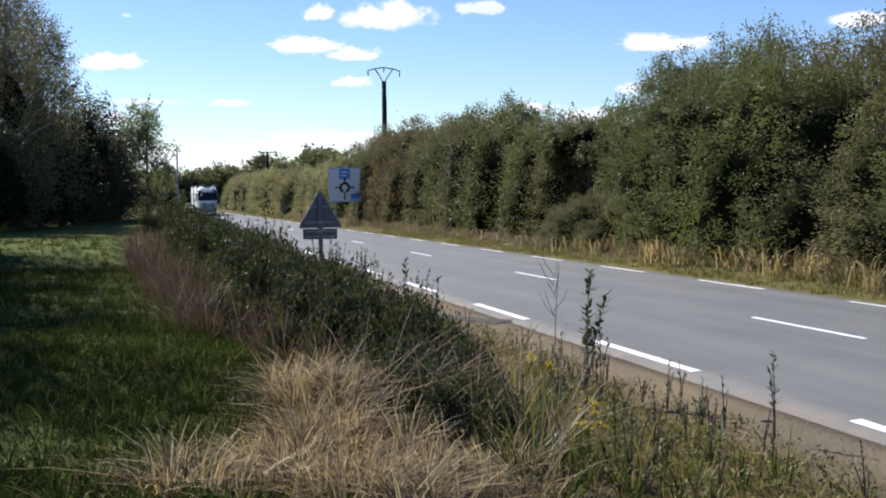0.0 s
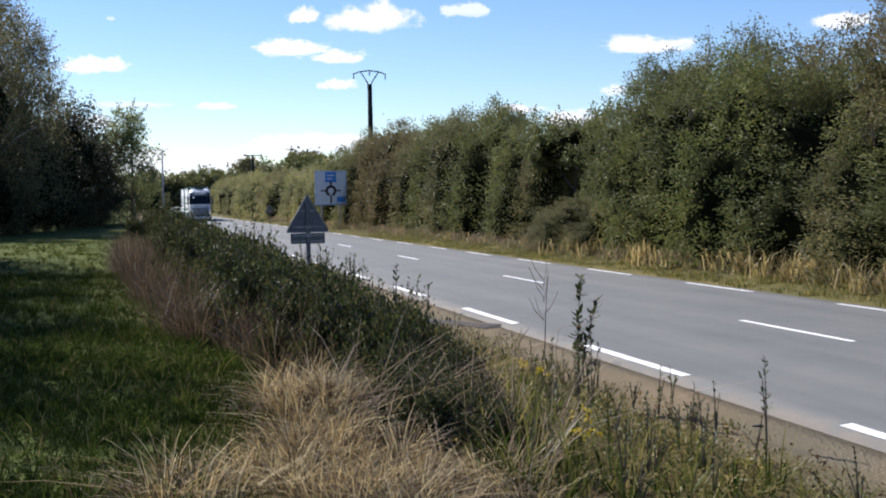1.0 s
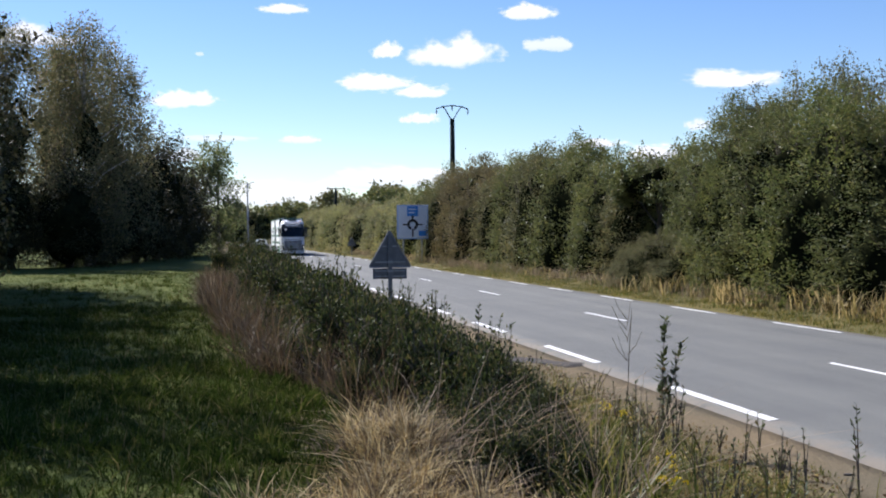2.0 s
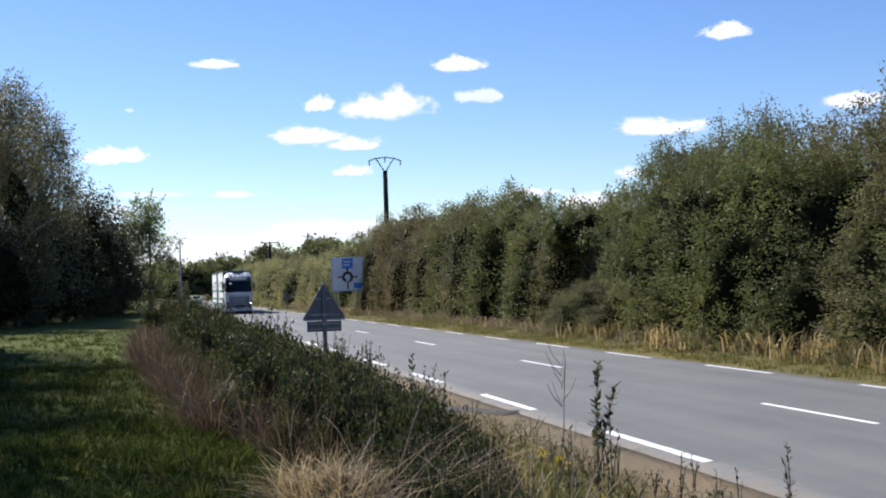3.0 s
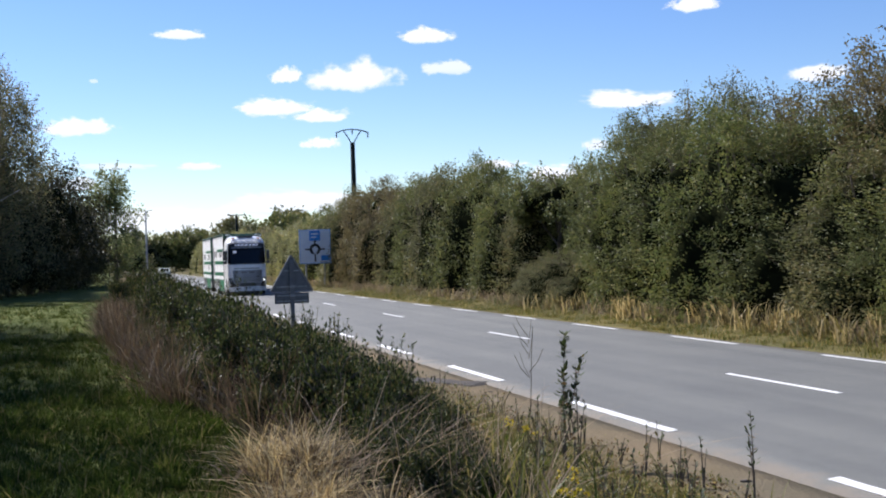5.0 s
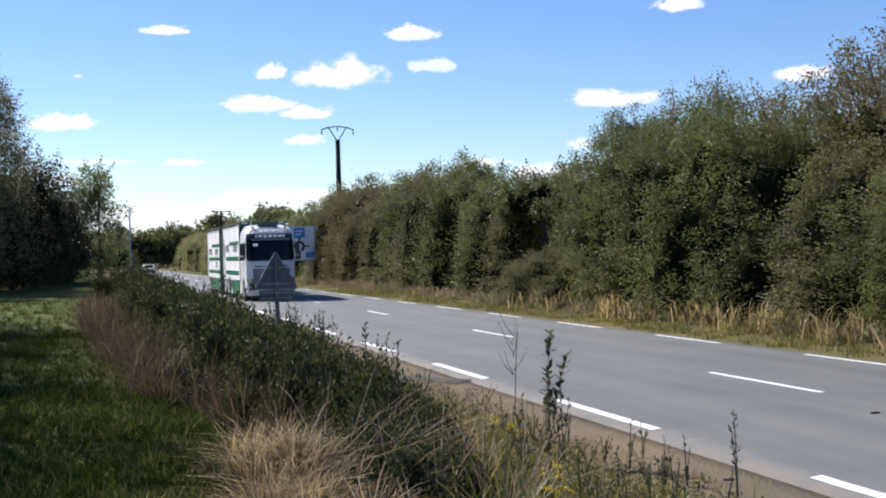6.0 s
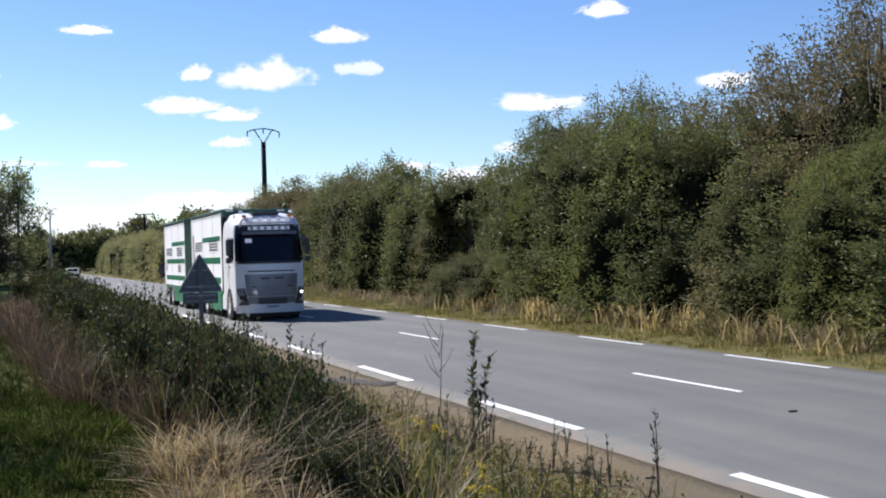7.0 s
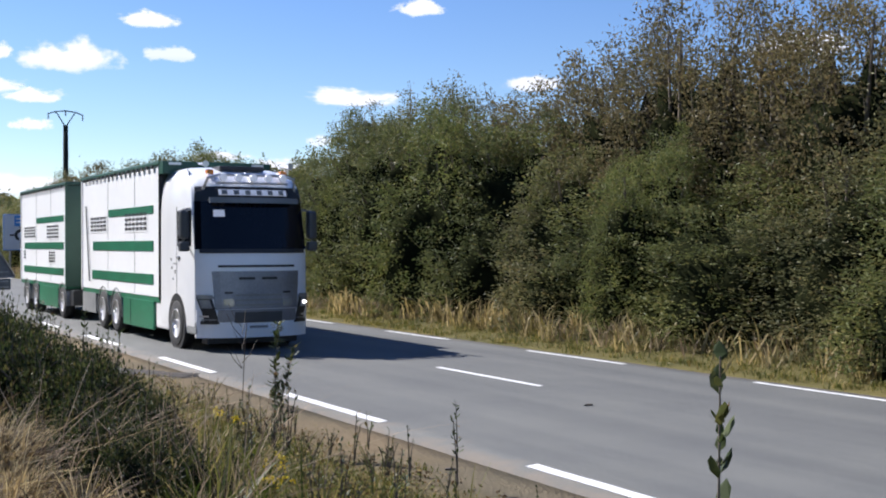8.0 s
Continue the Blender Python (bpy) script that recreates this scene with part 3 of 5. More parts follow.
def make_tree(name, label, seed, h, rx, ry, base, leaves, size, leaf, bark, trunk_r, lobe_count=26, droop=0.4, core=0.5, limbs=9, reach=1.1, tight=0.13):
    rng = np.random.default_rng(seed)
    root = thing(name, Matrix(), label, "tree")
    bm = bmesh.new()
    bend = rng.normal(size=2) * 0.25
    mid = [(0, 0, -0.1), (bend[0] * 0.4, bend[1] * 0.4, h * 0.3), (bend[0], bend[1], h * 0.62), (bend[0] * 0.7, bend[1] * 1.2, h * 0.95)]
    add_tube(bm, mid, [trunk_r * 1.25, trunk_r, trunk_r * 0.6, 0.02], 9)
    lobes = [(c + np.array([0, 0, base]), r) for c, r in make_lobes(rng, rx, ry, h - base, lobe_count, 0.05)]
    for c, r in lobes[:limbs]:
        z0 = max(h * 0.2, c[2] - 1.2 - rng.uniform(0, 1.0))
        s = np.array([bend[0] * z0 / h, bend[1] * z0 / h, z0])
        add_tube(bm, [s, (s + c) / 2 + np.array([0, 0, 0.25]), c], [trunk_r * 0.4, trunk_r * 0.25, 0.02], 5, False)
    smooth(part("trunk", bm, bark, root, "tapering trunk with limbs"))
    p, d = leaf_points(rng, lobes, leaves, 24, tight, 0.6)
    tw, tp = shoots(rng, lobes, 50, reach)
    tagged(part("twigwork", tw, TWIG, root), kind="stuff")
    p, d = np.concatenate([p, tp]), np.concatenate([d, np.tile([[0, 0, 0.5]], (len(tp), 1))])
    part("crown", leaf_mesh("crown", rng, p, size, 0.6, droop, d), leaf, root)
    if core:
        smooth(part("inner_thicket", core_mesh(rng, lobes, core), SHADE, root, "near-black core standing in for the shade inside"))
    return root


HEDGE_Y = [-14, 0, 5, 10, 12, 14, 20, 26, 28.5, 30.5, 33, 36, 39.5, 42, 44.4, 50, 54.8, 61.4, 66, 71, 77, 84, 91, 111, 158, 240]
HEDGE_H = [6.8, 6.9, 7.5, 7.5, 6.9, 6.6, 7.0, 7.1, 6.4, 5.6, 5.0, 5.1, 5.8, 6.0, 6.5, 7.5, 7.5, 7.0, 7.4, 8.1, 7.5, 6.8, 6.0, 5.5, 6.4, 6.5]


CREST_Y = [-14, 4.6, 7, 10, 14, 16.5, 20, 28]
CREST_H = [7.2, 7.5, 7.9, 8.4, 8.3, 7.2, 6.7, 6.5]


def build_hedge():
    """The tall overgrown hedge along the far side of the road."""
    group = "overgrown roadside hedge"
    near = [make_dome_shrub("hedge_shrub", label, seed, 2.5, 2.4, 7.0, 30000, 0.092, mat, 80, 0.78, 22, 0.13, 0.30)
            for label, seed, mat in (("tall overgrown green hedge shrub on the roadside bank", 11, LEAF_GREEN), ("tall dull olive hedge shrub on the roadside bank", 12, LEAF_OLIVE),
                                     ("fresh green leafy hedge shrub on the bank", 14, LEAF_BRIGHT))]
    mid = [make_dome_shrub("hedge_shrub", label, seed, 2.7, 2.8, 7.0, 17000, 0.13, mat, 30, 0.8, 20, 0.17, 0.19, 2.3)
           for label, seed, mat in (("rounded green hedge shrub farther along the road", 25, LEAF_GREEN), ("rounded dull olive hedge shrub farther along the road", 26, LEAF_OLIVE),
                                    ("rounded brown autumn hedge shrub farther along the road", 27, LEAF_BROWN))]
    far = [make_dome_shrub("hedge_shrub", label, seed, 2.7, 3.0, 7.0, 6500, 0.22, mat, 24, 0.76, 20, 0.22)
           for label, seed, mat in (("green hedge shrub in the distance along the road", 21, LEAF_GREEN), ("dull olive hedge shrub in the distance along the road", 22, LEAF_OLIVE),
                                    ("brown autumn hedge shrub in the distance along the road", 23, LEAF_BROWN), ("olive hedge shrub in the distance, colour paled for haze", 24, LEAF_FAR))]
    crest = [make_dome_shrub("hedge_shrub", label, seed, 2.5, 2.5, 7.0, 26000, 0.09, mat, 120, 0.74, 20, 0.14, 0.30, 2.4)
             for label, seed, mat in (("tall olive hedge shrub rising behind the front row", 15, LEAF_OLIVE), ("brown-topped autumn hedge shrub rising behind the front row", 16, LEAF_BROWN))]
    used = set()
    rng = np.random.default_rng(3)

    def put(src, x, y, h, wide=1.0):
        m = pose(x, y, float(ground_z(x)) - 0.05, 0, 0, float(rng.uniform(0, 360))) @ Matrix.Diagonal((wide, wide, h / 7.0, 1))
        if src.name in used:
            ob = clone(src, m)
        else:
            used.add(src.name)
            src.matrix_basis = m
            ob = src
        tagged(ob, group=group)

    y, k = -13.0, 0
    pattern = [0, 1, 0, 1, 0, 1, 0, 0, 1, 0, 2, 0]
    while y < 27.2:
        h = float(np.interp(y, HEDGE_Y, HEDGE_H))
        share = float(np.interp(y, [8, 13, 17], [0.56, 0.62, 0.82]))
        put(near[pattern[k % 12]], 12.1 + float(rng.uniform(-0.5, 0.5)), y, h * share * (float(rng.uniform(0.8, 1.12)) if y < 15 else 1.0), 1.12)
        put(crest[1] if 4 < y < 15 or k % 5 == 0 else crest[0], 14.3 + float(rng.uniform(-0.4, 0.4)), y + 1.5, float(np.interp(y + 1.5, CREST_Y, CREST_H)), 1.1)
        y, k = y + 3.1, k + 1
    for src, x, y, h, wide in ((near[0], 12.3, 27.4, 6.3, 0.9), (near[1], 13.4, 28.6, 6.4, 0.85), (crest[0], 14.6, 29.0, 6.4, 0.9), (near[1], 10.8, 27.6, 1.9, 0.66), (near[1], 10.9, 30.6, 2.1, 0.74), (near[1], 10.8, 33.4, 1.6, 0.5),
                               (near[2], 11.0, 24.6, 4.4, 0.55), (near[2], 10.9, 8.4, 4.2, 0.6), (mid[1], 12.9, 37.9, 4.9, 0.9), (mid[0], 12.6, 41.0, 5.5, 0.95), (mid[0], 12.7, 46.4, 6.5, 1.05),
                               (mid[1], 15.6, 40.5, 5.4, 0.9), (near[0], 13.4, 36.4, 3.8, 0.7)):
        put(src, x, y, h, wide)
    hollow = make_tree("hedge_tree", "low spreading hedge tree over a dark hollow in the hedge", 37, 5.1, 2.1, 3.2, 3.5, 9000, 0.13, LEAF_GREEN, BARK, 0.1, 28, 0.4, 0.8, 6)
    hollow.matrix_basis = pose(11.9, 34.4, float(ground_z(11.9)) - 0.05)
    tagged(hollow, group=group)
    y, k = 50.5, 0
    pattern = [1, 0, 1, 2, 2, 1, 0, 1]
    while y < 84:
        h = float(np.interp(y, HEDGE_Y, HEDGE_H))
        put(mid[pattern[k % 8]], 12.4 + float(rng.uniform(-0.5, 0.5)), y, h * float(rng.uniform(0.84, 0.94)), float(rng.uniform(1.0, 1.2)))
        if k % 2:
            put(mid[1], 15.6, y + 1.5, h * 0.9)
        y, k = y + 5.2, k + 1
    k = 0
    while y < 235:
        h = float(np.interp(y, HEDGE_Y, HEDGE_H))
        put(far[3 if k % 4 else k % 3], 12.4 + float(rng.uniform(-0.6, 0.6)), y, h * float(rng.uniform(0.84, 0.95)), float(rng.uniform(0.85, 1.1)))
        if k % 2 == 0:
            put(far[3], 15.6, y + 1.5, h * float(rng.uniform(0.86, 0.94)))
        y, k = y + 4.2 + y * 0.012, k + 1


def build_left_trees():
    """The row of birches and oaks beyond the field, and the trees beside it that shade the grass."""
    birch = make_tree("birch_tree", "tall birch with drooping thinning autumn leaves beyond the field", 31, 12.0, 3.0, 3.0, 1.2, 30000, 0.12, LEAF_BIRCH, BIRCH, 0.16, 56, 0.9, 0.22, 14, 1.3)
    oak = make_tree("oak_tree", "broad tree beyond the field, leaf colour darkened for shade", 32, 9.0, 3.2, 3.2, 0.4, 14000, 0.15, LEAF_OAK_SHADED, BARK, 0.2, 34, 0.4, 0.72)
    light = make_tree("ash_tree", "lighter green airy tree at the end of the tree row", 33, 8.6, 2.3, 2.3, 0.8, 11000, 0.17, LEAF_ASH, BARK, 0.13, 30, 0.3, 0.0, 12, 1.2)
    z = 0.42

    def at(x, y, s=1.0, turn=0.0, tall=1.0):
        return pose(x, y, z, 0, 0, turn) @ Matrix.Diagonal((s, s, s * tall, 1))

    group = "row of trees beyond the field"
    far = 1.25

    def row(x, y, s=1.0, turn=0.0, tall=1.0):
        return at(EYE.x + (x - EYE.x) * far, EYE.y + (y - EYE.y) * far, s * far, turn, tall)

    birch.matrix_basis = row(-12.4, 47.5)
    oak.matrix_basis = row(-9.8, 62.0, 1.0, 0, 0.9)
    light.matrix_basis = row(-5.9, 82.0, 1.0)
    for ob in (birch, oak, light):
        tagged(ob, group=group)
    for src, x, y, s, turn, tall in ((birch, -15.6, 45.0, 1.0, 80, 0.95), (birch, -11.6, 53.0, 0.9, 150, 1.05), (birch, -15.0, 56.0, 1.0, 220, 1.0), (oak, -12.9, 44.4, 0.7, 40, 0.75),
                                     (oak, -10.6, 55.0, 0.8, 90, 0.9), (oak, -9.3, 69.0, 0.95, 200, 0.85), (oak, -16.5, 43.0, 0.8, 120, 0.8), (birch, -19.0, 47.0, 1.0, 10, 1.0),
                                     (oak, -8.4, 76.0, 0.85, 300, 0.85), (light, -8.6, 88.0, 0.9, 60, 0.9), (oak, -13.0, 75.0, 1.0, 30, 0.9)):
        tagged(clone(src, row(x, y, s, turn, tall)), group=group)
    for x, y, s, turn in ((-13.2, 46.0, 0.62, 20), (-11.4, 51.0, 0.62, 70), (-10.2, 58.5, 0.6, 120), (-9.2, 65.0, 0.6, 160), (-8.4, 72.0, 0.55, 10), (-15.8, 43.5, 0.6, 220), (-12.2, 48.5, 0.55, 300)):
        tagged(clone(oak, row(x, y, s, turn)), "low understorey tree of the row, leaf colour darkened for shade", group=group)
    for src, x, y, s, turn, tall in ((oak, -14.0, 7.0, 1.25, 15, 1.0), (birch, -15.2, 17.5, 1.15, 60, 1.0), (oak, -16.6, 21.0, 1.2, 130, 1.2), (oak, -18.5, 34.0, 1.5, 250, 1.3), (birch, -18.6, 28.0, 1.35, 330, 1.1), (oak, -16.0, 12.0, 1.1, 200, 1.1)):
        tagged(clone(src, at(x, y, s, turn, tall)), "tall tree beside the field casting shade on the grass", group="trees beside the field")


def build_brambles():
    """The bramble bank between the field and the road."""
    group = "bramble bank"
    a = make_shrub("bramble", "dense dark green bramble on the roadside bank", 41, 1.5, 1.6, 1.0, 11000, 0.078, LEAF_BRAMBLE, 120, 30, 0.6, 0.2)
    b = make_shrub("bramble", "dense bramble with olive leaves on the roadside bank", 42, 1.4, 1.5, 1.0, 11000, 0.078, LEAF_BRAMBLE, 120, 30, 0.6, 0.2)
    rng = np.random.default_rng(8)
    first = {a.name: a, b.name: b}
    rows = [(-4.3, -4.3, 0.5, 0.5), (-3.95, -4.7, 0.5, 0.48), (-4.4, -3.7, 0.5, 0.56), (-3.9, -3.7, 0.42, 0.5), (-4.25, -2.9, 0.5, 0.66), (-3.75, -2.6, 0.5, 0.62), (-4.15, -1.9, 0.62, 0.84), (-3.65, -1.5, 0.55, 0.7), (-4.5, -1.0, 0.66, 0.95), (-3.8, -0.4, 0.62, 0.85),
            (-4.75, 0.5, 0.75, 1.02), (-3.9, 1.0, 0.68, 0.85), (-4.9, 2.2, 0.85, 1.1), (-4.0, 2.8, 0.78, 0.9), (-4.9, 4.2, 0.95, 1.16), (-3.8, 4.8, 0.8, 0.92), (-4.9, 6.4, 1.0, 1.22), (-3.7, 7.0, 0.85, 0.9),
            (-5.0, 8.8, 1.05, 1.26), (-3.6, 9.6, 0.9, 0.88), (-5.0, 11.6, 1.1, 1.3), (-3.6, 12.6, 0.95, 0.88), (-5.1, 14.6, 1.1, 1.3), (-3.7, 15.8, 1.0, 0.9), (-5.1, 17.8, 1.15, 1.35), (-3.8, 20.0, 1.0, 1.0),
            (-5.2, -0.3, 0.32, 0.5), (-5.55, 2.4, 0.36, 0.6), (-5.75, 5.4, 0.36, 0.66), (-5.9, 9.0, 0.4, 0.62), (-6.0, 13.0, 0.42, 0.7),
            (-5.1, 22.2, 1.2, 1.45), (-4.0, 25.0, 1.1, 1.2), (-5.2, 27.2, 1.2, 1.6), (-5.7, 31.2, 1.2, 1.8), (-4.4, 30.2, 1.1, 1.4), (-5.2, 34.8, 1.2, 1.75), (-4.7, 39.6, 1.1, 1.5)]
    for k, (x, y, s, tall) in enumerate(rows):
        x += 0.2 if x < -4.4 else 0.05
        s, tall = s * 0.62, tall * (0.74 if y > 22 else 0.8 if y > 10 else 0.84)
        src = (a, b)[k % 3 == 1]
        m = pose(x, y, float(ground_z(x)) - 0.05, 0, 0, float(rng.uniform(0, 360))) @ Matrix.Diagonal((s, s, tall, 1))
        if src.name in first:
            first.pop(src.name).matrix_basis = m
            ob = src
        else:
            ob = clone(src, m)
        tagged(ob, group=group)


def scatter(rng, n, x0, x1, y0, y1, keep=None):
    p = np.stack([rng.uniform(x0, x1, n), rng.uniform(y0, y1, n), np.zeros(n)], 1)
    if keep is not None:
        p = p[keep(p)]
    p[:, 2] = ground_z(p[:, 0]) - 0.02 + 0.05 * np.sin(p[:, 0] * 1.9 + p[:, 1] * 0.7) * np.sin(p[:, 1] * 1.3 - p[:, 0] * 0.5)
    return p


def tufts(rng, n, per, sigma, *span):
    c = scatter(rng, n, *span)
    p = np.repeat(c, per, 0) + rng.normal(size=(n * per, 3)) * np.array([sigma, sigma, 0])
    p[:, 2] = ground_z(p[:, 0]) - 0.02
    return p


def fountain_mesh(name, rng, c, per, height, width, lean=0.9, radius=0.06, spread=0.5, drift=(0.0, 0.0)):
    """Tussocks: from each centre blades arch outwards and droop towards their tips."""
    n = len(c) * per
    a = rng.uniform(0, 2 * math.pi, n)
    d = np.stack([np.cos(a) + drift[0], np.sin(a) + drift[1], 0 * a], 1)
    base = np.repeat(c, per, 0) + d * radius * rng.uniform(0, 1, (n, 1))
    tall = np.repeat(rng.uniform(0.7, 1.25, (len(c), 1)), per, 0)
    h = height * tall * (1 + spread * rng.uniform(-1, 1, (n, 1)))
    k = lean * rng.uniform(0.15, 1.25, (n, 1))
    side = unit(np.stack([-np.sin(a) + 0.5 * rng.normal(size=n), np.cos(a), 0.3 * rng.normal(size=n)], 1))
    w = width * (1 + 0.4 * rng.uniform(-1, 1, (n, 1))) * 0.5
    wave = rng.normal(size=(n, 3)) * 0.05 * h
    rows = []
    for u, q in ((0.0, 1.0), (0.4, 0.9), (0.75, 0.65)):
        p = base + d * (k * h * u ** 1.6) + np.array([[0, 0, 1.0]]) * h * (u - 0.38 * np.minimum(k, 1.4) * u * u) + wave * u
        rows += [p - side * w * q, p + side * w * q]
    rows.append(base + d * k * h + np.array([[0, 0, 1.0]]) * h * (1 - 0.38 * np.minimum(k, 1.4)) + wave * 1.3)
    v = np.stack(rows, 1).reshape(-1, 3)
    i = np.arange(n) * 7
    f = np.stack([i, i + 1, i + 3, i + 2], 1).tolist() + np.stack([i + 2, i + 3, i + 5, i + 4], 1).tolist() + np.stack([i + 4, i + 5, i + 6], 1).tolist()
    return quads_mesh(name, v, f)


def bank_edge(y):
    """The field's edge along the brambles."""
    return np.interp(y, [-2, 0, 1, 4.8, 12, 19, 40], [-5.05, -5.25, -5.45, -5.95, -6.25, -6.4, -6.5])


def stuff(name, me, material, label, category="grass"):
    return tagged(part(name, me, material), label, category, kind="stuff")


def build_grass():
    rng = np.random.default_rng(50)
    field = lambda p: p[:, 0] < bank_edge(p[:, 1]) + 0.1
    near = np.concatenate([scatter(rng, 52000, -10.5, -5.0, -10, 3, field), scatter(rng, 26000, -13, -5.6, 3, 18, field), scatter(rng, 16000, -16, -5.8, 18, 52, field)])
    stuff("field_grass", blade_mesh("field_grass", rng, near, 0.085, 0.013, 0.9), GRASS, "short green field grass, partly in tree shade")
    p = np.concatenate([scatter(rng, 1500, -10.5, -5.4, -9.5, 4, field), scatter(rng, 900, -12, -5.8, 4, 18, field), scatter(rng, 420, -13, -6, 18, 45, field)])
    stuff("grass_tufts", fountain_mesh("grass_tufts", rng, p, 15, 0.17, 0.012, 1.1, 0.07), TUFT, "longer green grass tufts in the field")
    p = np.concatenate([scatter(rng, 46, -5.5, -4.92, -5.2, -3.1), scatter(rng, 62, -5.8, -4.72, -6.9, -5.2), scatter(rng, 9, -6.5, -5.8, -6.6, -5.6), scatter(rng, 7, -4.5, -4.0, -6.6, -5.6)])
    hump = np.exp(-((p[:, 0] + 5.0) / 0.6) ** 2 - ((p[:, 1] + 3.6) / 1.3) ** 2)
    p[:, 2] += 0.24 * hump
    stuff("straw_tussocks", fountain_mesh("straw_tussocks", rng, p, 44, 0.27, 0.007, 1.4, 0.13, 0.7), STRAW, "heaped tussocks of dry straw-coloured grass on the bank", "dry grass")
    # dark russet layer colours in the shade of the gaps between tussocks
    q = p[rng.integers(0, len(p), 150)] + rng.normal(size=(150, 3)) * np.array([0.15, 0.15, 0.0])
    stuff("matted_grass", fountain_mesh("matted_grass", rng, q, 26, 0.22, 0.009, 1.6, 0.16, 0.6), RUSSET, "matted brown dead grass, coloured dark for depth between the tussocks", "dry grass")
    p = np.concatenate([scatter(rng, 22, -5.2, -4.2, -4.6, -2.6), scatter(rng, 46, -4.8, -3.6, -6.4, -3.2)])
    stuff("dry_stems", fountain_mesh("dry_stems", rng, p, 6, 0.72, 0.008, 1.2, 0.1, 0.5, (0.6, 0.3)), TAN, "long grey-brown dead stems leaning over the bank", "dry grass")
    p = scatter(rng, 680, 0, 1.3, -1.6, 34)
    p[:, 0] += bank_edge(p[:, 1]) - 0.2 + 0.25 * np.sin(p[:, 1] * 1.7) * np.sin(p[:, 1] * 0.6)
    p[:, 2] = ground_z(p[:, 0]) - 0.02
    stuff("russet_grass", fountain_mesh("russet_grass", rng, p, 20, 0.60, 0.010, 0.8, 0.16, 0.6), RUSSET, "tall russet dead grass along the edge of the brambles", "dry grass")
    # paler copy of the dead grass: sunlight on the far end as colour
    p = scatter(rng, 150, 0, 0.5, 17, 33)
    p[:, 0] += bank_edge(p[:, 1]) - 0.3
    stuff("tan_grass", fountain_mesh("tan_grass", rng, p, 26, 0.85, 0.014, 0.5, 0.18, 0.5), TAN, "tall tan dead grass at the end of the brambles, paled for sun", "dry grass")
    p = np.concatenate([scatter(rng, 560, -4.3, -1.6, -7, 3), scatter(rng, 170, -3.0, -1.3, 3, 30)])
    stuff("verge_weeds", fountain_mesh("verge_weeds", rng, p, 15, 0.14, 0.010, 1.2, 0.1, 0.7), VERGE, "yellow-green weeds and grass on the verge", "weeds")
    p = np.concatenate([scatter(rng, 34, -4.2, -2.8, -6.4, -2.8), scatter(rng, 9, -3.2, -1.9, -5.5, -1.6)])
    stuff("tall_green_blades", fountain_mesh("tall_green_blades", rng, p, 7, 0.46, 0.012, 0.6, 0.08, 0.5), VERGE, "tall green-yellow grass stems on the bank", "grass")
    p = np.concatenate([scatter(rng, 30, -4.3, -3.0, -6.6, -3.0), scatter(rng, 12, -3.4, -2.0, -6.0, -1.0)])
    stuff("green_tussocks", fountain_mesh("green_tussocks", rng, p, 14, 0.28, 0.016, 0.7, 0.07, 0.5), TUFT, "green tussocks of broad grass on the bank", "grass")
    p = tufts(rng, 330, 12, 0.10, -2.0, -0.85, -9, 40)
    stuff("verge_tufts", blade_mesh("verge_tufts", rng, p, 0.07, 0.012, 1.0), VERGE, "sparse short grass at the dirt edge", "grass")
    p = np.concatenate([tufts(rng, 300, 16, 0.09, -4.4, -1.6, -7, 3), tufts(rng, 160, 14, 0.1, -3.0, -1.4, 3, 18)])
    p[:, 2] += np.abs(rng.normal(size=len(p))) * 0.10
    stuff("low_herbs", leaf_mesh("low_herbs", rng, p, 0.04, 0.5, 0.0), VERGE, "low leafy herbs on the verge", "weeds")
    p = scatter(rng, 5200, -4.4, -1.1, -7, 6)
    p[:, 2] += 0.03 + 0.03 * rng.uniform(0, 1, len(p))
    stuff("leaf_litter", leaf_mesh("leaf_litter", rng, p, 0.05, 0.45, 0.0), LITTER, "brown dead leaves and bits lying on the verge", "litter")
    p = np.concatenate([tufts(rng, 950, 22, 0.12, 7.55, 9.2, -14, 60), tufts(rng, 300, 20, 0.14, 7.6, 9.4, 60, 170)])
    stuff("far_verge_grass", blade_mesh("far_verge_grass", rng, p, 0.13, 0.018, 0.9), VERGE, "short yellowed grass on the far verge")
    p = np.concatenate([tufts(rng, 46, 26, 0.16, 8.7, 9.8, -14, 30), tufts(rng, 60, 10, 0.10, 8.5, 9.8, -14, 30), tufts(rng, 40, 16, 0.2, 9.0, 10.0, 30, 150)])
    stuff("reed_grass", blade_mesh("reed_grass", rng, p, 0.6, 0.036, 1.3, 0.8), REED, "tall yellowed reedy grass at the foot of the hedge", "dry grass")
    p = np.concatenate([tufts(rng, 190, 20, 0.2, 8.9, 10.0, -14, 60), tufts(rng, 160, 20, 0.3, 8.9, 10.2, 60, 150)])
    stuff("foot_herbs", blade_mesh("foot_herbs", rng, p, 0.3, 0.03, 1.0, 0.7), LEAF_OLIVE, "green and olive weeds along the foot of the hedge", "weeds")
    p = tufts(rng, 330, 22, 0.22, 9.0, 10.3, -14, 120)
    stuff("rank_herbs", blade_mesh("rank_herbs", rng, p, 0.42, 0.024, 0.9, 0.6), TAN, "rank brown undergrowth at the foot of the hedge", "weeds")


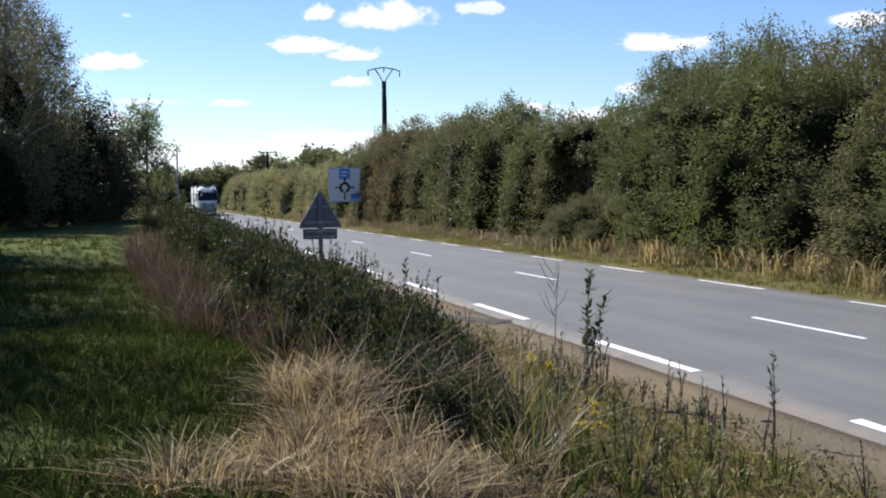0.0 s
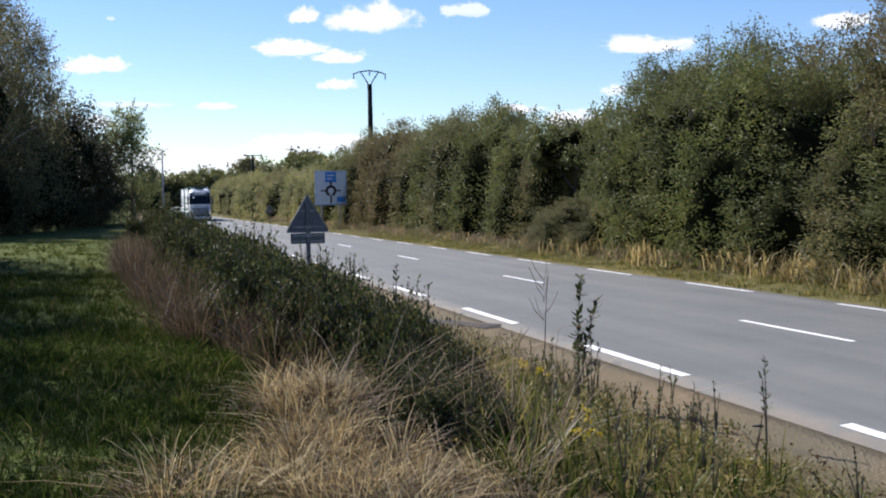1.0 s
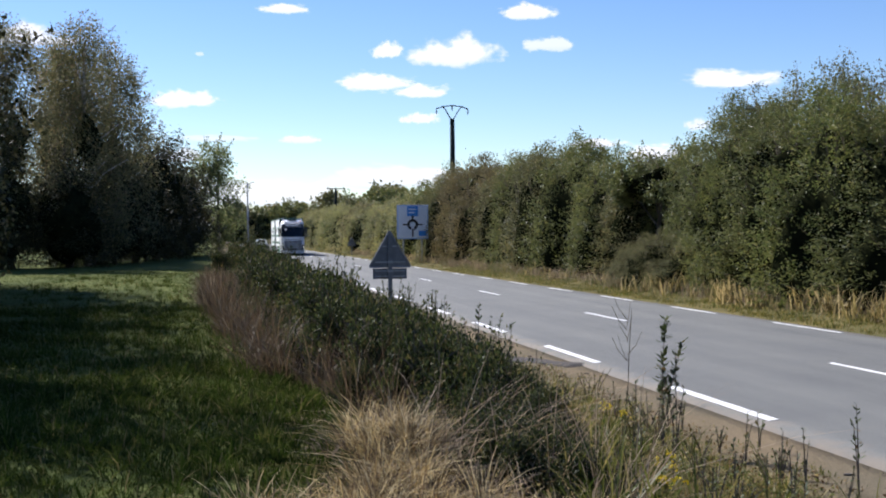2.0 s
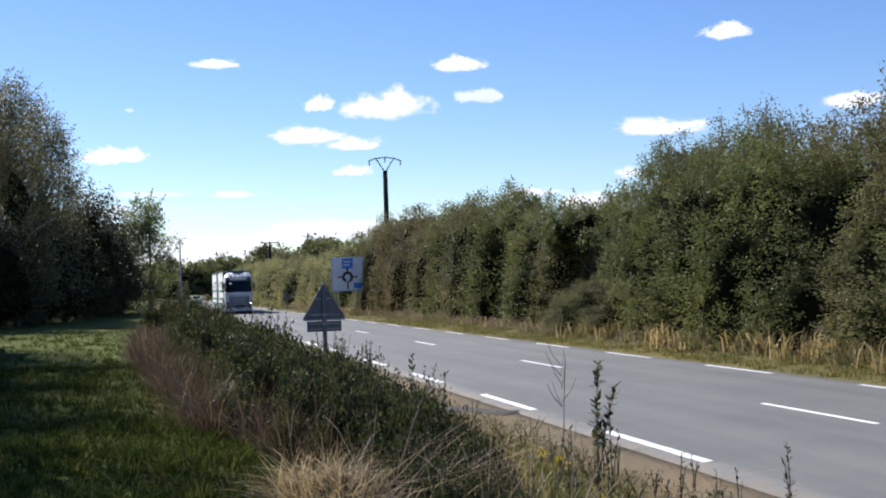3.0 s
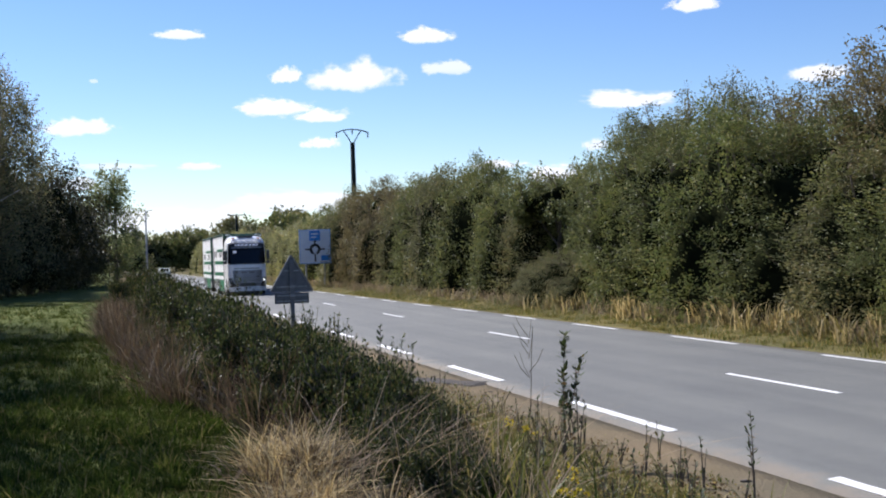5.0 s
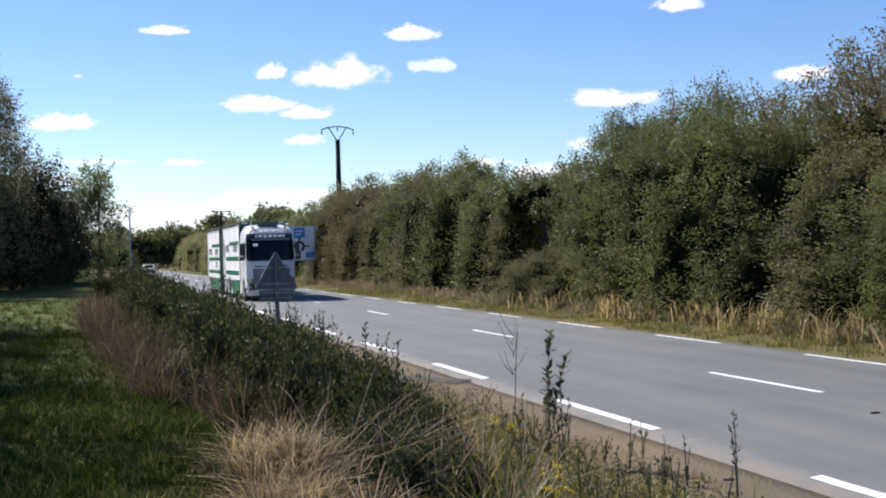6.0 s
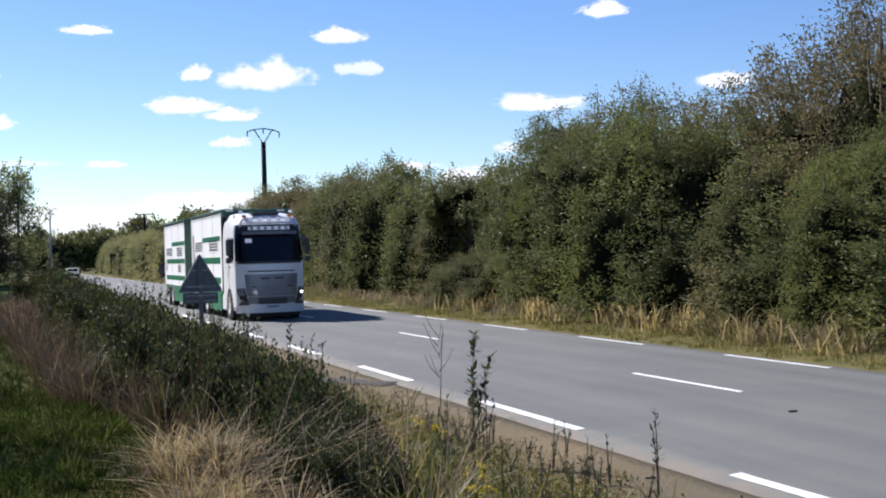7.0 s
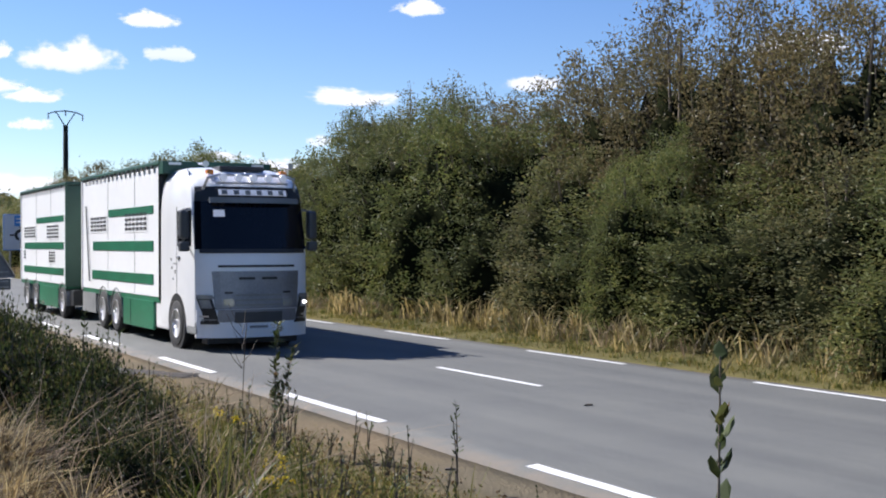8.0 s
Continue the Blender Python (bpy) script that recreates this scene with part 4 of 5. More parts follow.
def weed_mesh_parts(rng, h, leaves, size, curl=0.08, lift=(-0.25, 1.3), wide=0.2):
    """A leafy stalk: the stem's tube and leaves along its upper part."""
    bend = rng.normal(size=2) * curl * h
    stem = [(0, 0, -0.05), (bend[0] * 0.4, bend[1] * 0.4, h * 0.5), (bend[0], bend[1], h)]
    bm = tube(stem, [0.008, 0.006, 0.003], 5)
    u = np.sort(rng.uniform(0.25, 1.0, leaves) ** 0.8)
    a = rng.uniform(0, 6.28, leaves)
    base = np.stack([np.interp(u, [0, 0.5, 1], [0, bend[0] * 0.4, bend[0]]), np.interp(u, [0, 0.5, 1], [0, bend[1] * 0.4, bend[1]]), u * h], 1)
    out = np.stack([np.cos(a) * 0.8, np.sin(a) * 0.8, rng.uniform(lift[0], lift[1], leaves)], 1)
    side = np.stack([-np.sin(a), np.cos(a), 0 * a], 1)
    d = unit(out)
    n = np.cross(side, d)
    length = size * rng.uniform(0.45, 1.25, (leaves, 1)) * (1.1 - 0.35 * u[:, None])
    rows = [base, base + d * length * 0.35 + side * length * wide + n * length * 0.05, base + d * length * 0.75 + side * length * wide * 0.8 + n * length * 0.05, base + d * length,
            base + d * length * 0.75 - side * length * wide * 0.8 + n * length * 0.05, base + d * length * 0.35 - side * length * wide + n * length * 0.05]
    v = np.stack(rows, 1).reshape(-1, 3)
    i = np.arange(leaves) * 6
    return bm, quads_mesh("leaves", v, np.stack([i, i + 1, i + 2, i + 3, i + 4, i + 5], 1).tolist())


def build_weeds():
    """Single plants that stand up before the road, rooted on the bank."""
    rng = np.random.default_rng(77)
    for x, y, top, leaves, size, label in WEEDS:
        z = float(ground_z(x))
        root = thing("tall_weed", pose(x, y, z, 0, 0, 0), label, "weed", "tall weeds on the bank")
        stem, me = weed_mesh_parts(rng, top - z, leaves, size, 0.01 if top > 1.7 else 0.06, (0.7, 1.8) if top > 1.7 else (-0.25, 1.3), 0.27 if top > 1.7 else 0.2)
        for k in range(0 if top > 1.7 else 1 if leaves >= 60 else 2 if leaves >= 36 else 1 if leaves else 0):
            s2, m2 = weed_mesh_parts(rng, (top - z) * float(rng.uniform(0.6, 0.95)), leaves // 2, size, 0.16)
            part("side_stem", s2, TWIG, root)
            part("leaves", m2, WEED, root)
        if not leaves:
            for k in range(9):
                u, q = float(rng.uniform(0.35, 0.9)) * (top - z), float(rng.uniform(0, 6.28))
                part("twig", tube([(0, 0, u), (0.12 * math.cos(q), 0.12 * math.sin(q), u + 0.14), (0.2 * math.cos(q), 0.2 * math.sin(q), u + 0.32)], [0.006, 0.004, 0.003], 4), TWIG, root)
        part("stem", stem, TWIG, root)
        if leaves:
            part("leaves", me, WEED, root)
    kinds = []
    for k in range(5):
        h = 0.24 + 0.07 * k
        root = thing("verge_weed", Matrix(), "low branching weed with small leaves on the verge", "weed", "low weeds on the verge")
        for j in range(4):
            stem, me = weed_mesh_parts(rng, h * float(rng.uniform(0.6, 1.0)), 16, 0.045, 0.3)
            part("stem", stem, TWIG, root)
            part("leaves", me, (VERGE, WEED)[k % 2], root)
        kinds.append(root)
    for k in range(34):
        x, y = float(rng.uniform(-3.9, -1.25)), float(rng.uniform(-6.6, 2.5))
        m = pose(x, y, float(ground_z(x)) - 0.01, 0, 0, float(rng.uniform(0, 360)))
        if k < 5:
            kinds[k].matrix_basis = m
        else:
            copy_thing(kinds[k % 5], m)
    for x, y in ((-2.35, -1.6), (-2.5, -1.4), (-3.45, -5.4), (-3.2, -4.6)):
        root = thing("yellow_flower", pose(x, y, float(ground_z(x))), "small yellow-flowered weed on the verge", "flower", "yellow flowers")
        h = float(rng.uniform(0.25, 0.4))
        bm = bmesh.new()
        pts = []
        for k in range(5):
            a = rng.uniform(0, 6.28)
            tip = np.array([0.09 * math.cos(a), 0.09 * math.sin(a), h * rng.uniform(0.85, 1.05)])
            add_tube(bm, [(0, 0, 0), tip * np.array([0.4, 0.4, 0.6]), tip], [0.004, 0.003, 0.002], 4, False)
            pts += [tip + rng.normal(size=3) * 0.012 for _ in range(9)]
        part("stalks", bm, VERGE, root)
        tagged(part("petals", leaf_mesh("petals", rng, np.array(pts), 0.026, 0.8), PETAL, root, "bright yellow petals"), kind="stuff")


WEEDS = [
    (-1.96, -1.4, 1.36, 120, 0.115, 'tall leafy weed stalk standing on the bank'),
    (-1.85, -1.55, 1.0, 36, 0.08, 'tall leafy weed stalk standing on the bank'),
    (-0.95, 2.4, 1.2, 0, 0.05, 'bare dry twiggy weed beside the road'),
    (-1.2, -3.94, 0.78, 30, 0.075, 'tall leafy weed stalk standing on the bank'),
    (-0.95, -1.58, 0.39, 9, 0.08, 'small leafy weed on the verge'),
    (-2.11, -1.04, 0.68, 26, 0.07, 'small leafy weed on the verge'),
    (-1.34, -2.78, 0.2, 8, 0.07, 'small leafy weed on the verge'),
    (-2.47, -4.28, 0.58, 24, 0.06, 'small leafy weed on the verge'),
    (-2.17, -4.21, 0.43, 14, 0.06, 'small leafy weed on the verge'),
    (-2.78, 6.65, 1.3, 44, 0.09, 'sapling shoot rising above the brambles'),
    (-2.6, 7.4, 1.2, 40, 0.09, 'sapling shoot rising above the brambles'),
    (-2.3, 9.5, 1.2, 40, 0.09, 'sapling shoot rising above the brambles'),
    (-2.9, 5.6, 1.25, 36, 0.09, 'sapling shoot rising above the brambles'),
    (-2.4, 4.6, 0.8, 22, 0.09, 'sapling shoot rising above the brambles'),
    (-2.0, 3.2, 0.62, 16, 0.08, 'sapling shoot rising above the brambles'),
    (-2.7, -2.6, 0.6, 20, 0.06, 'small leafy weed on the verge'),
    (-3.0, -3.6, 0.75, 24, 0.06, 'small leafy weed on the verge'),
    (-3.74, -10.08, 1.80, 52, 0.105, 'broad-leaved weed stalk close before the road'),
    (-3.5, -4.6, 0.8, 20, 0.06, 'small leafy weed on the verge'),
    (-1.7, -4.6, 0.4, 12, 0.05, 'small leafy weed on the verge'),
    (-1.6, -3.6, 0.35, 12, 0.05, 'small leafy weed on the verge'),
    (-2.9, -5.2, 0.7, 20, 0.05, 'small leafy weed on the verge'),
    (-1.35, -3.3, 0.5, 14, 0.06, 'small leafy weed on the verge'),
    (-1.55, -2.5, 0.55, 18, 0.06, 'small leafy weed on the verge'),
    (-2.25, -2.2, 0.75, 26, 0.06, 'leafy weed stalk standing on the bank'),
    (-2.6, -3.3, 0.7, 30, 0.06, 'leafy weed stalk standing on the bank'),
    (-2.3, -4.9, 0.62, 24, 0.055, 'leafy weed stalk standing on the bank'),
    (-2.75, -5.9, 0.6, 26, 0.055, 'leafy weed stalk standing on the bank'),
    (-3.3, -5.7, 0.7, 24, 0.055, 'leafy weed stalk standing on the bank'),
    (-2.0, -5.3, 0.45, 16, 0.05, 'small leafy weed on the verge'),
    (-3.35, 0.2, 1.3, 30, 0.085, 'sapling shoot rising above the brambles'),
    (-3.0, 2.4, 1.15, 26, 0.085, 'sapling shoot rising above the brambles'),
    (-3.2, 4.8, 1.4, 34, 0.085, 'sapling shoot rising above the brambles'),
    (-2.85, 6.0, 1.2, 26, 0.085, 'sapling shoot rising above the brambles'),
    (-3.0, 8.4, 1.45, 34, 0.085, 'sapling shoot rising above the brambles'),
    (-2.6, 8.6, 1.15, 24, 0.085, 'sapling shoot rising above the brambles'),
    (-3.1, 10.2, 1.35, 30, 0.085, 'sapling shoot rising above the brambles'),
    (-2.75, 13.2, 1.3, 30, 0.085, 'sapling shoot rising above the brambles'),
    (-3.9, -1.2, 1.55, 30, 0.085, 'sapling shoot rising above the brambles'),
    (-3.5, -0.9, 1.3, 26, 0.085, 'sapling shoot rising above the brambles'),
    (-3.25, 1.6, 1.15, 26, 0.07, 'sapling shoot rising above the brambles'),
    (-3.1, 3.6, 1.2, 30, 0.08, 'sapling shoot rising above the brambles'),
    (-2.7, 11.5, 1.35, 30, 0.09, 'sapling shoot rising above the brambles'),
]


# ---------------------------------------------------------------- distance
def build_distance():
    rng = np.random.default_rng(90)
    groves = [make_shrub("far_tree", "distant dark green tree at the end of the road", s, 6.0, 6.0, 9.0, 5000, 0.6, m, 20, 26) for s, m in ((91, LEAF_GREEN), (92, LEAF_OLIVE))]
    rows = [(-6, 290, 1.0), (1, 285, 1.05), (7, 290, 1.0), (-1, 268, 0.8), (14, 290, 1.1), (-38, 300, 0.9), (-28, 320, 1.0), (-18, 300, 0.9), (-10, 310, 0.95), (-3, 330, 1.0), (4, 300, 0.85), (11, 320, 1.05), (18, 300, 1.15), (24, 280, 1.25), (30, 290, 1.3), (38, 280, 1.4),
            (-50, 310, 1.0), (-14, 250, 0.7), (-20, 240, 0.75), (48, 260, 1.3), (60, 240, 1.3), (26, 210, 1.1), (22, 170, 1.0), (30, 150, 1.1)]
    for k, (x, y, s) in enumerate(rows):
        m = pose(x, y, 0.2, 0, 0, float(rng.uniform(0, 360))) @ Matrix.Diagonal((s, s, s, 1))
        if k < 2:
            groves[k].matrix_basis = m
            ob = groves[k]
        else:
            ob = copy_thing(groves[k % 2], m)
        tagged(ob, category="tree", group="distant trees")
        ob["category"] = "tree"


def build_clouds():
    """Fair-weather clouds, three kilometres off."""
    rows = [(3.61, 10.6, 1.45, 0.36, 0.9), (8.54, 8.67, 0.9, 0.52, 1.0), (11.95, 8.5, 2.5, 1.0, 1.0), (7.9, 7.15, 2.1, 0.6, 1.0), (10.0, 6.75, 1.8, 0.44, 1.0), (15.2, 10.4, 1.6, 0.5, 1.0),
            (16.2, 8.85, 1.5, 0.5, 0.75), (10.1, 5.45, 1.1, 0.38, 0.95), (24.7, 6.95, 3.0, 0.6, 1.0), (28.05, 11.2, 1.35, 0.52, 1.0), (-1.05, 6.3, 1.9, 0.6, 1.0), (4.3, 4.5, 1.05, 0.26, 0.8),
            (0.5, 4.55, 2.3, 0.22, 0.5), (-0.38, 8.48, 0.25, 0.14, 0.5), (18.6, 4.15, 1.5, 0.3, 0.9), (21.3, 3.6, 1.9, 0.5, 0.95), (8.6, 2.6, 4.2, 0.8, 0.8), (2.6, 1.8, 4.5, 0.9, 0.8),
            (-1.3, 3.7, 1.2, 0.5, 0.7), (33.5, 7.6, 1.6, 0.5, 0.9), (23.3, 4.9, 0.7, 0.4, 0.7), (-8.0, 9.0, 2.4, 0.7, 0.9), (46.0, 9.0, 3.0, 0.8, 0.9)]
    far = 3000.0
    for k, (az, el, hw, hh, dens) in enumerate(rows):
        bm = bmesh.new()
        n = 10
        grid = [[bm.verts.new((-1.3 + 2.6 * i / n, -1.3 + 2.6 * j / n, 0.12 * math.cos(1.1 * (i / n - 0.5)) * math.cos(1.1 * (j / n - 0.5)))) for i in range(n + 1)] for j in range(n + 1)]
        for j in range(n):
            for i in range(n):
                bm.faces.new((grid[j][i], grid[j][i + 1], grid[j + 1][i + 1], grid[j + 1][i]))
        ob = smooth(part("cloud", bm, cloud_material("cloud_%d" % k, k + 1, dens)))
        place = EYE + aim(-az, el) * far
        ob.matrix_basis = look(EYE, place) .to_3x3().to_4x4()
        ob.location = place
        ob.scale = (far * math.tan(radians(hw)) * 0.88, far * math.tan(radians(hh)) * 0.97, 200)
        ob.visible_shadow = False
        tagged(ob, "small white fair-weather cloud in the blue sky", "cloud", "clouds", "structure")


# ---------------------------------------------------------------- signs and poles
def prism(points, y0, y1):
    """A plate: an outline in x and z between two depths."""
    bm = bmesh.new()
    f = bm.faces.new([bm.verts.new((x, y0, z)) for x, z in points])
    g = bmesh.ops.extrude_face_region(bm, geom=[f])
    bmesh.ops.translate(bm, vec=(0, y1 - y0, 0), verts=[v for v in g["geom"] if isinstance(v, bmesh.types.BMVert)])
    bmesh.ops.recalc_face_normals(bm, faces=bm.faces)
    return bm


def disc_outline(cx, cz, r, n=20):
    return [(cx + r * math.cos(2 * math.pi * k / n), cz + r * math.sin(2 * math.pi * k / n)) for k in range(n)]


def ring_bm(cx, cz, r0, r1, y0, y1, a0=0.0, a1=360.0, n=28):
    bm = bmesh.new()
    loops = []
    for k in range(n + 1):
        a = radians(a0 + (a1 - a0) * k / n)
        loops.append([bm.verts.new((cx + r * math.cos(a), y, cz + r * math.sin(a))) for r, y in ((r0, y0), (r1, y0), (r1, y1), (r0, y1))])
    for p, q in zip(loops, loops[1:]):
        for s in range(4):
            bm.faces.new((p[s], p[(s + 1) % 4], q[(s + 1) % 4], q[s]))
    bmesh.ops.recalc_face_normals(bm, faces=bm.faces)
    return bm


def warning_sign(x, y, ground, top, side, label):
    """A triangular warning sign that faces the oncoming lane, seen from its grey back."""
    root = thing("warning_sign", pose(x, y, ground), label, "road sign")
    h = side * 0.866
    t = top - ground
    bm = prism([(-side / 2 + 0.04, t - h), (side / 2 - 0.04, t - h), (side / 2, t - h + 0.05), (0.03, t), (-0.03, t), (-side / 2, t - h + 0.05)], 0.0, 0.02)
    part("triangle_plate", bm, SIGN_BACK, root, "grey back of a triangular plate")
    rim = bmesh.new()
    for a, b in (((-side / 2, t - h + 0.03), (0, t)), ((side / 2, t - h + 0.03), (0, t)), ((-side / 2, t - h), (side / 2, t - h))):
        add_tube(rim, [(a[0], -0.012, a[1]), (b[0], -0.012, b[1])], [0.018, 0.018], 6)
    part("rim", rim, STEEL, root, "folded metal rim")
    part("supplementary_plate", box(-0.41, 0.41, 0.0, 0.02, t - h - 0.28, t - h - 0.03, 0.005), SIGN_BACK, root, "grey back of a small rectangular plate")
    rails = bmesh.new()
    for z in (t - h + 0.12, t - h + 0.5, t - h - 0.09, t - h - 0.22):
        half = 0.36 if z < t - h + 0.3 else 0.18
        add_box(rails, -half, half, -0.03, 0.0, z - 0.015, z + 0.015, 0.003)
    part("back_rails", rails, STEEL, root)
    part("post", box(-0.05, 0.05, -0.075, -0.03, -0.2, t - 0.12, 0.006), SIGN_BACK, root, "square grey steel post")
    for k, z in enumerate((t - h + 0.12, t - h - 0.09)):
        part("clamp", box(-0.065, 0.065, -0.085, -0.025, z - 0.03, z + 0.03, 0.004), STEEL, root)
    return root


def roundabout_sign(x, y, w, z0, z1):
    """The large white direction sign ahead of the roundabout."""
    root = thing("direction_sign", pose(x, y, 0, 0, 0, 0), "large white and blue roundabout direction sign on the far verge", "road sign")
    part("board", box(-w / 2, w / 2, 0, 0.06, z0, z1, 0.02), SIGN_WHITE, root, "white sign board")
    fr = bmesh.new()
    for a in ((-w / 2, w / 2, -0.012, -0.003, z1 - 0.06, z1 - 0.02), (-w / 2, w / 2, -0.012, -0.003, z0 + 0.02, z0 + 0.06), (-w / 2 + 0.02, -w / 2 + 0.06, -0.012, -0.003, z0 + 0.06, z1 - 0.06), (w / 2 - 0.06, w / 2 - 0.02, -0.012, -0.003, z0 + 0.06, z1 - 0.06)):
        add_box(fr, *a)
    part("border", fr, SIGN_BLUE, root)
    cx, cz = 0.0, z0 + (z1 - z0) * 0.42
    part("roundabout_ring", ring_bm(cx, cz, 0.22, 0.42, -0.016, -0.002, -70, 250), SIGN_BLACK, root, "black roundabout ring")
    for name, pts in (("approach_bar", [(-0.06, z0 + 0.15), (0.06, z0 + 0.15), (0.06, cz - 0.3), (-0.06, cz - 0.3)]), ("exit_bar", [(-0.75, cz - 0.05), (-0.36, cz - 0.05), (-0.36, cz + 0.06), (-0.75, cz + 0.06)]),
                      ("exit_bar", [(0.36, cz - 0.05), (0.75, cz - 0.05), (0.75, cz + 0.06), (0.36, cz + 0.06)]), ("exit_bar", [(-0.06, cz + 0.36), (0.06, cz + 0.36), (0.06, cz + 0.62), (-0.06, cz + 0.62)]),
                      ("arrow_head", [(-0.13, cz + 0.55), (0.13, cz + 0.55), (0.0, cz + 0.74)])):
        part(name, prism(pts, -0.016, -0.002), SIGN_BLACK, root)
    part("blue_panel", box(-0.42, 0.42, -0.016, -0.002, z1 - 0.85, z1 - 0.1, 0.004), SIGN_BLUE, root, "plain blue destination panel")
    part("blue_panel", box(0.45, w / 2 - 0.1, -0.016, -0.002, z0 + 0.22, z0 + 0.62, 0.004), SIGN_BLUE, root, "plain blue destination panel")
    bars = bmesh.new()
    for k in range(2):
        add_box(bars, -0.3, 0.28 - 0.15 * k, -0.024, -0.016, z1 - 0.38 - 0.25 * k, z1 - 0.28 - 0.25 * k)
    part("text_bars", bars, SIGN_WHITE, root)
    for sx in (-0.7, 0.7):
        part("post", box(sx - 0.06, sx + 0.06, 0.065, 0.16, -0.1, z1 - 0.1, 0.01), STEEL, root, "galvanised steel post")
    return root


def power_pole(x, y, top, arms):
    """A wooden power pole with its arched steel crossarm."""
    root = thing("power_pole", pose(x, y, 0.2), "dark tarred power pole with an arched steel crossarm", "power pole", "power poles")
    h = top - 0.2
    smooth(part("pole", tube([(0, 0, -0.3), (0, 0, h * 0.5), (0, 0, h)], [0.25, 0.22, 0.18], 12), TARRED, root))
    if arms == "arch":
        arch = bmesh.new()
        add_tube(arch, [(0, 0, h - 0.15), (0.62, 0, h + 0.85), (0.8, 0, h + 1.02)], [0.045] * 3, 6)
        add_tube(arch, [(0, 0, h - 0.15), (-0.62, 0, h + 0.85), (-0.8, 0, h + 1.02)], [0.045] * 3, 6)
        add_tube(arch, [(-1.35, 0, h + 0.82), (-0.8, 0, h + 1.02), (0, 0, h + 1.12), (0.8, 0, h + 1.02), (1.35, 0, h + 0.82)], [0.05] * 5, 6)
        part("crossarm", arch, TARRED, root, "arched steel crossarm")
        part("head_clamp", tube([(0, 0, h - 0.5), (0, 0, h + 0.02)], [0.19, 0.19], 10), TARRED, root)
        for sx in (-1.3, 0.0, 1.3):
            z = h + (0.8 if sx else 1.1)
            part("insulator", tube([(sx, 0, z), (sx, 0, z - 0.12), (sx, 0, z - 0.4)], [0.03, 0.06, 0.04], 8), GREY, root)
    else:
        part("crossarm", box(-1.5, 1.5, -0.06, 0.06, h - 0.12, h + 0.02, 0.01), TARRED, root, "straight crossarm")
        for sx in (-1.35, 0.0, 1.35):
            part("insulator", tube([(sx, 0, h), (sx, 0, h + 0.1), (sx, 0, h + 0.3)], [0.03, 0.06, 0.04], 8), GREY, root)
    return root


def build_roadside():
    warning_sign(-2.31, 15.1, float(ground_z(-2.31)), 2.325, 1.0, "grey back of a triangular road sign among brambles")
    roundabout_sign(8.55, 75.6, 2.4, 1.85, 4.42)
    small = warning_sign(8.3, 113.0, 0.0, 1.9, 0.75, "small triangular road sign on the far verge")
    power_pole(13.0, 82.0, 11.55, "arch")
    power_pole(14.2, 185.0, 9.9, "straight")
    root = thing("lamp_post", pose(-3.15, 95.0, 0.1), "pale grey concrete pole beside the tree row", "pole")
    smooth(part("shaft", tube([(0, 0, -0.2), (0, 0, 3.5), (0, 0, 6.9)], [0.10, 0.085, 0.06], 10), CONCRETE, root))
    part("bracket", tube([(0, 0, 6.5), (0.25, 0, 6.85), (0.6, 0, 6.9)], [0.035, 0.03, 0.03], 6), STEEL, root)


# ---------------------------------------------------------------- lorry and trailer
def front_y(x, z):
    """The curved front of the cab: depth at a place across and a height."""
    rake = float(np.interp(z, [0.3, 0.9, 1.95, 2.05, 3.2, 3.45, 3.62, 3.74, 3.8], [0.06, 0.0, 0.02, 0.04, 0.30, 0.44, 0.75, 1.2, 1.6]))
    return rake + 0.34 * (abs(x) / 1.24) ** 4.2 + 0.05 * (x / 1.24) ** 2


def front_patch(x0, x1, z0, z1, off, thick=0.03, nx=10, nz=4, taper=0.0, skew=0.0):
    """A panel that follows the cab's front, proud of it."""
    bm = bmesh.new()
    layers = []
    for depth in (off, off - thick):
        layer = []
        for j in range(nz + 1):
            z = z0 + (z1 - z0) * j / nz
            k = 1 - taper * j / nz
            layer.append([bm.verts.new((x, front_y(x, z) - depth, z)) for x in ((x0 + (x1 - x0) * i / nx) * k + skew * (z - z1) for i in range(nx + 1))])
        layers.append(layer)
    a, b = layers
    for j in range(nz):
        for i in range(nx):
            bm.faces.new((a[j][i], a[j][i + 1], a[j + 1][i + 1], a[j + 1][i]))
            bm.faces.new((b[j][i], b[j + 1][i], b[j + 1][i + 1], b[j][i + 1]))
    for j in range(nz):
        bm.faces.new((a[j][0], a[j + 1][0], b[j + 1][0], b[j][0]))
        bm.faces.new((a[j][nx], b[j][nx], b[j + 1][nx], a[j + 1][nx]))
    for i in range(nx):
        bm.faces.new((a[0][i], b[0][i], b[0][i + 1], a[0][i + 1]))
        bm.faces.new((a[nz][i], a[nz][i + 1], b[nz][i + 1], b[nz][i]))
    bmesh.ops.recalc_face_normals(bm, faces=bm.faces)
    return bm


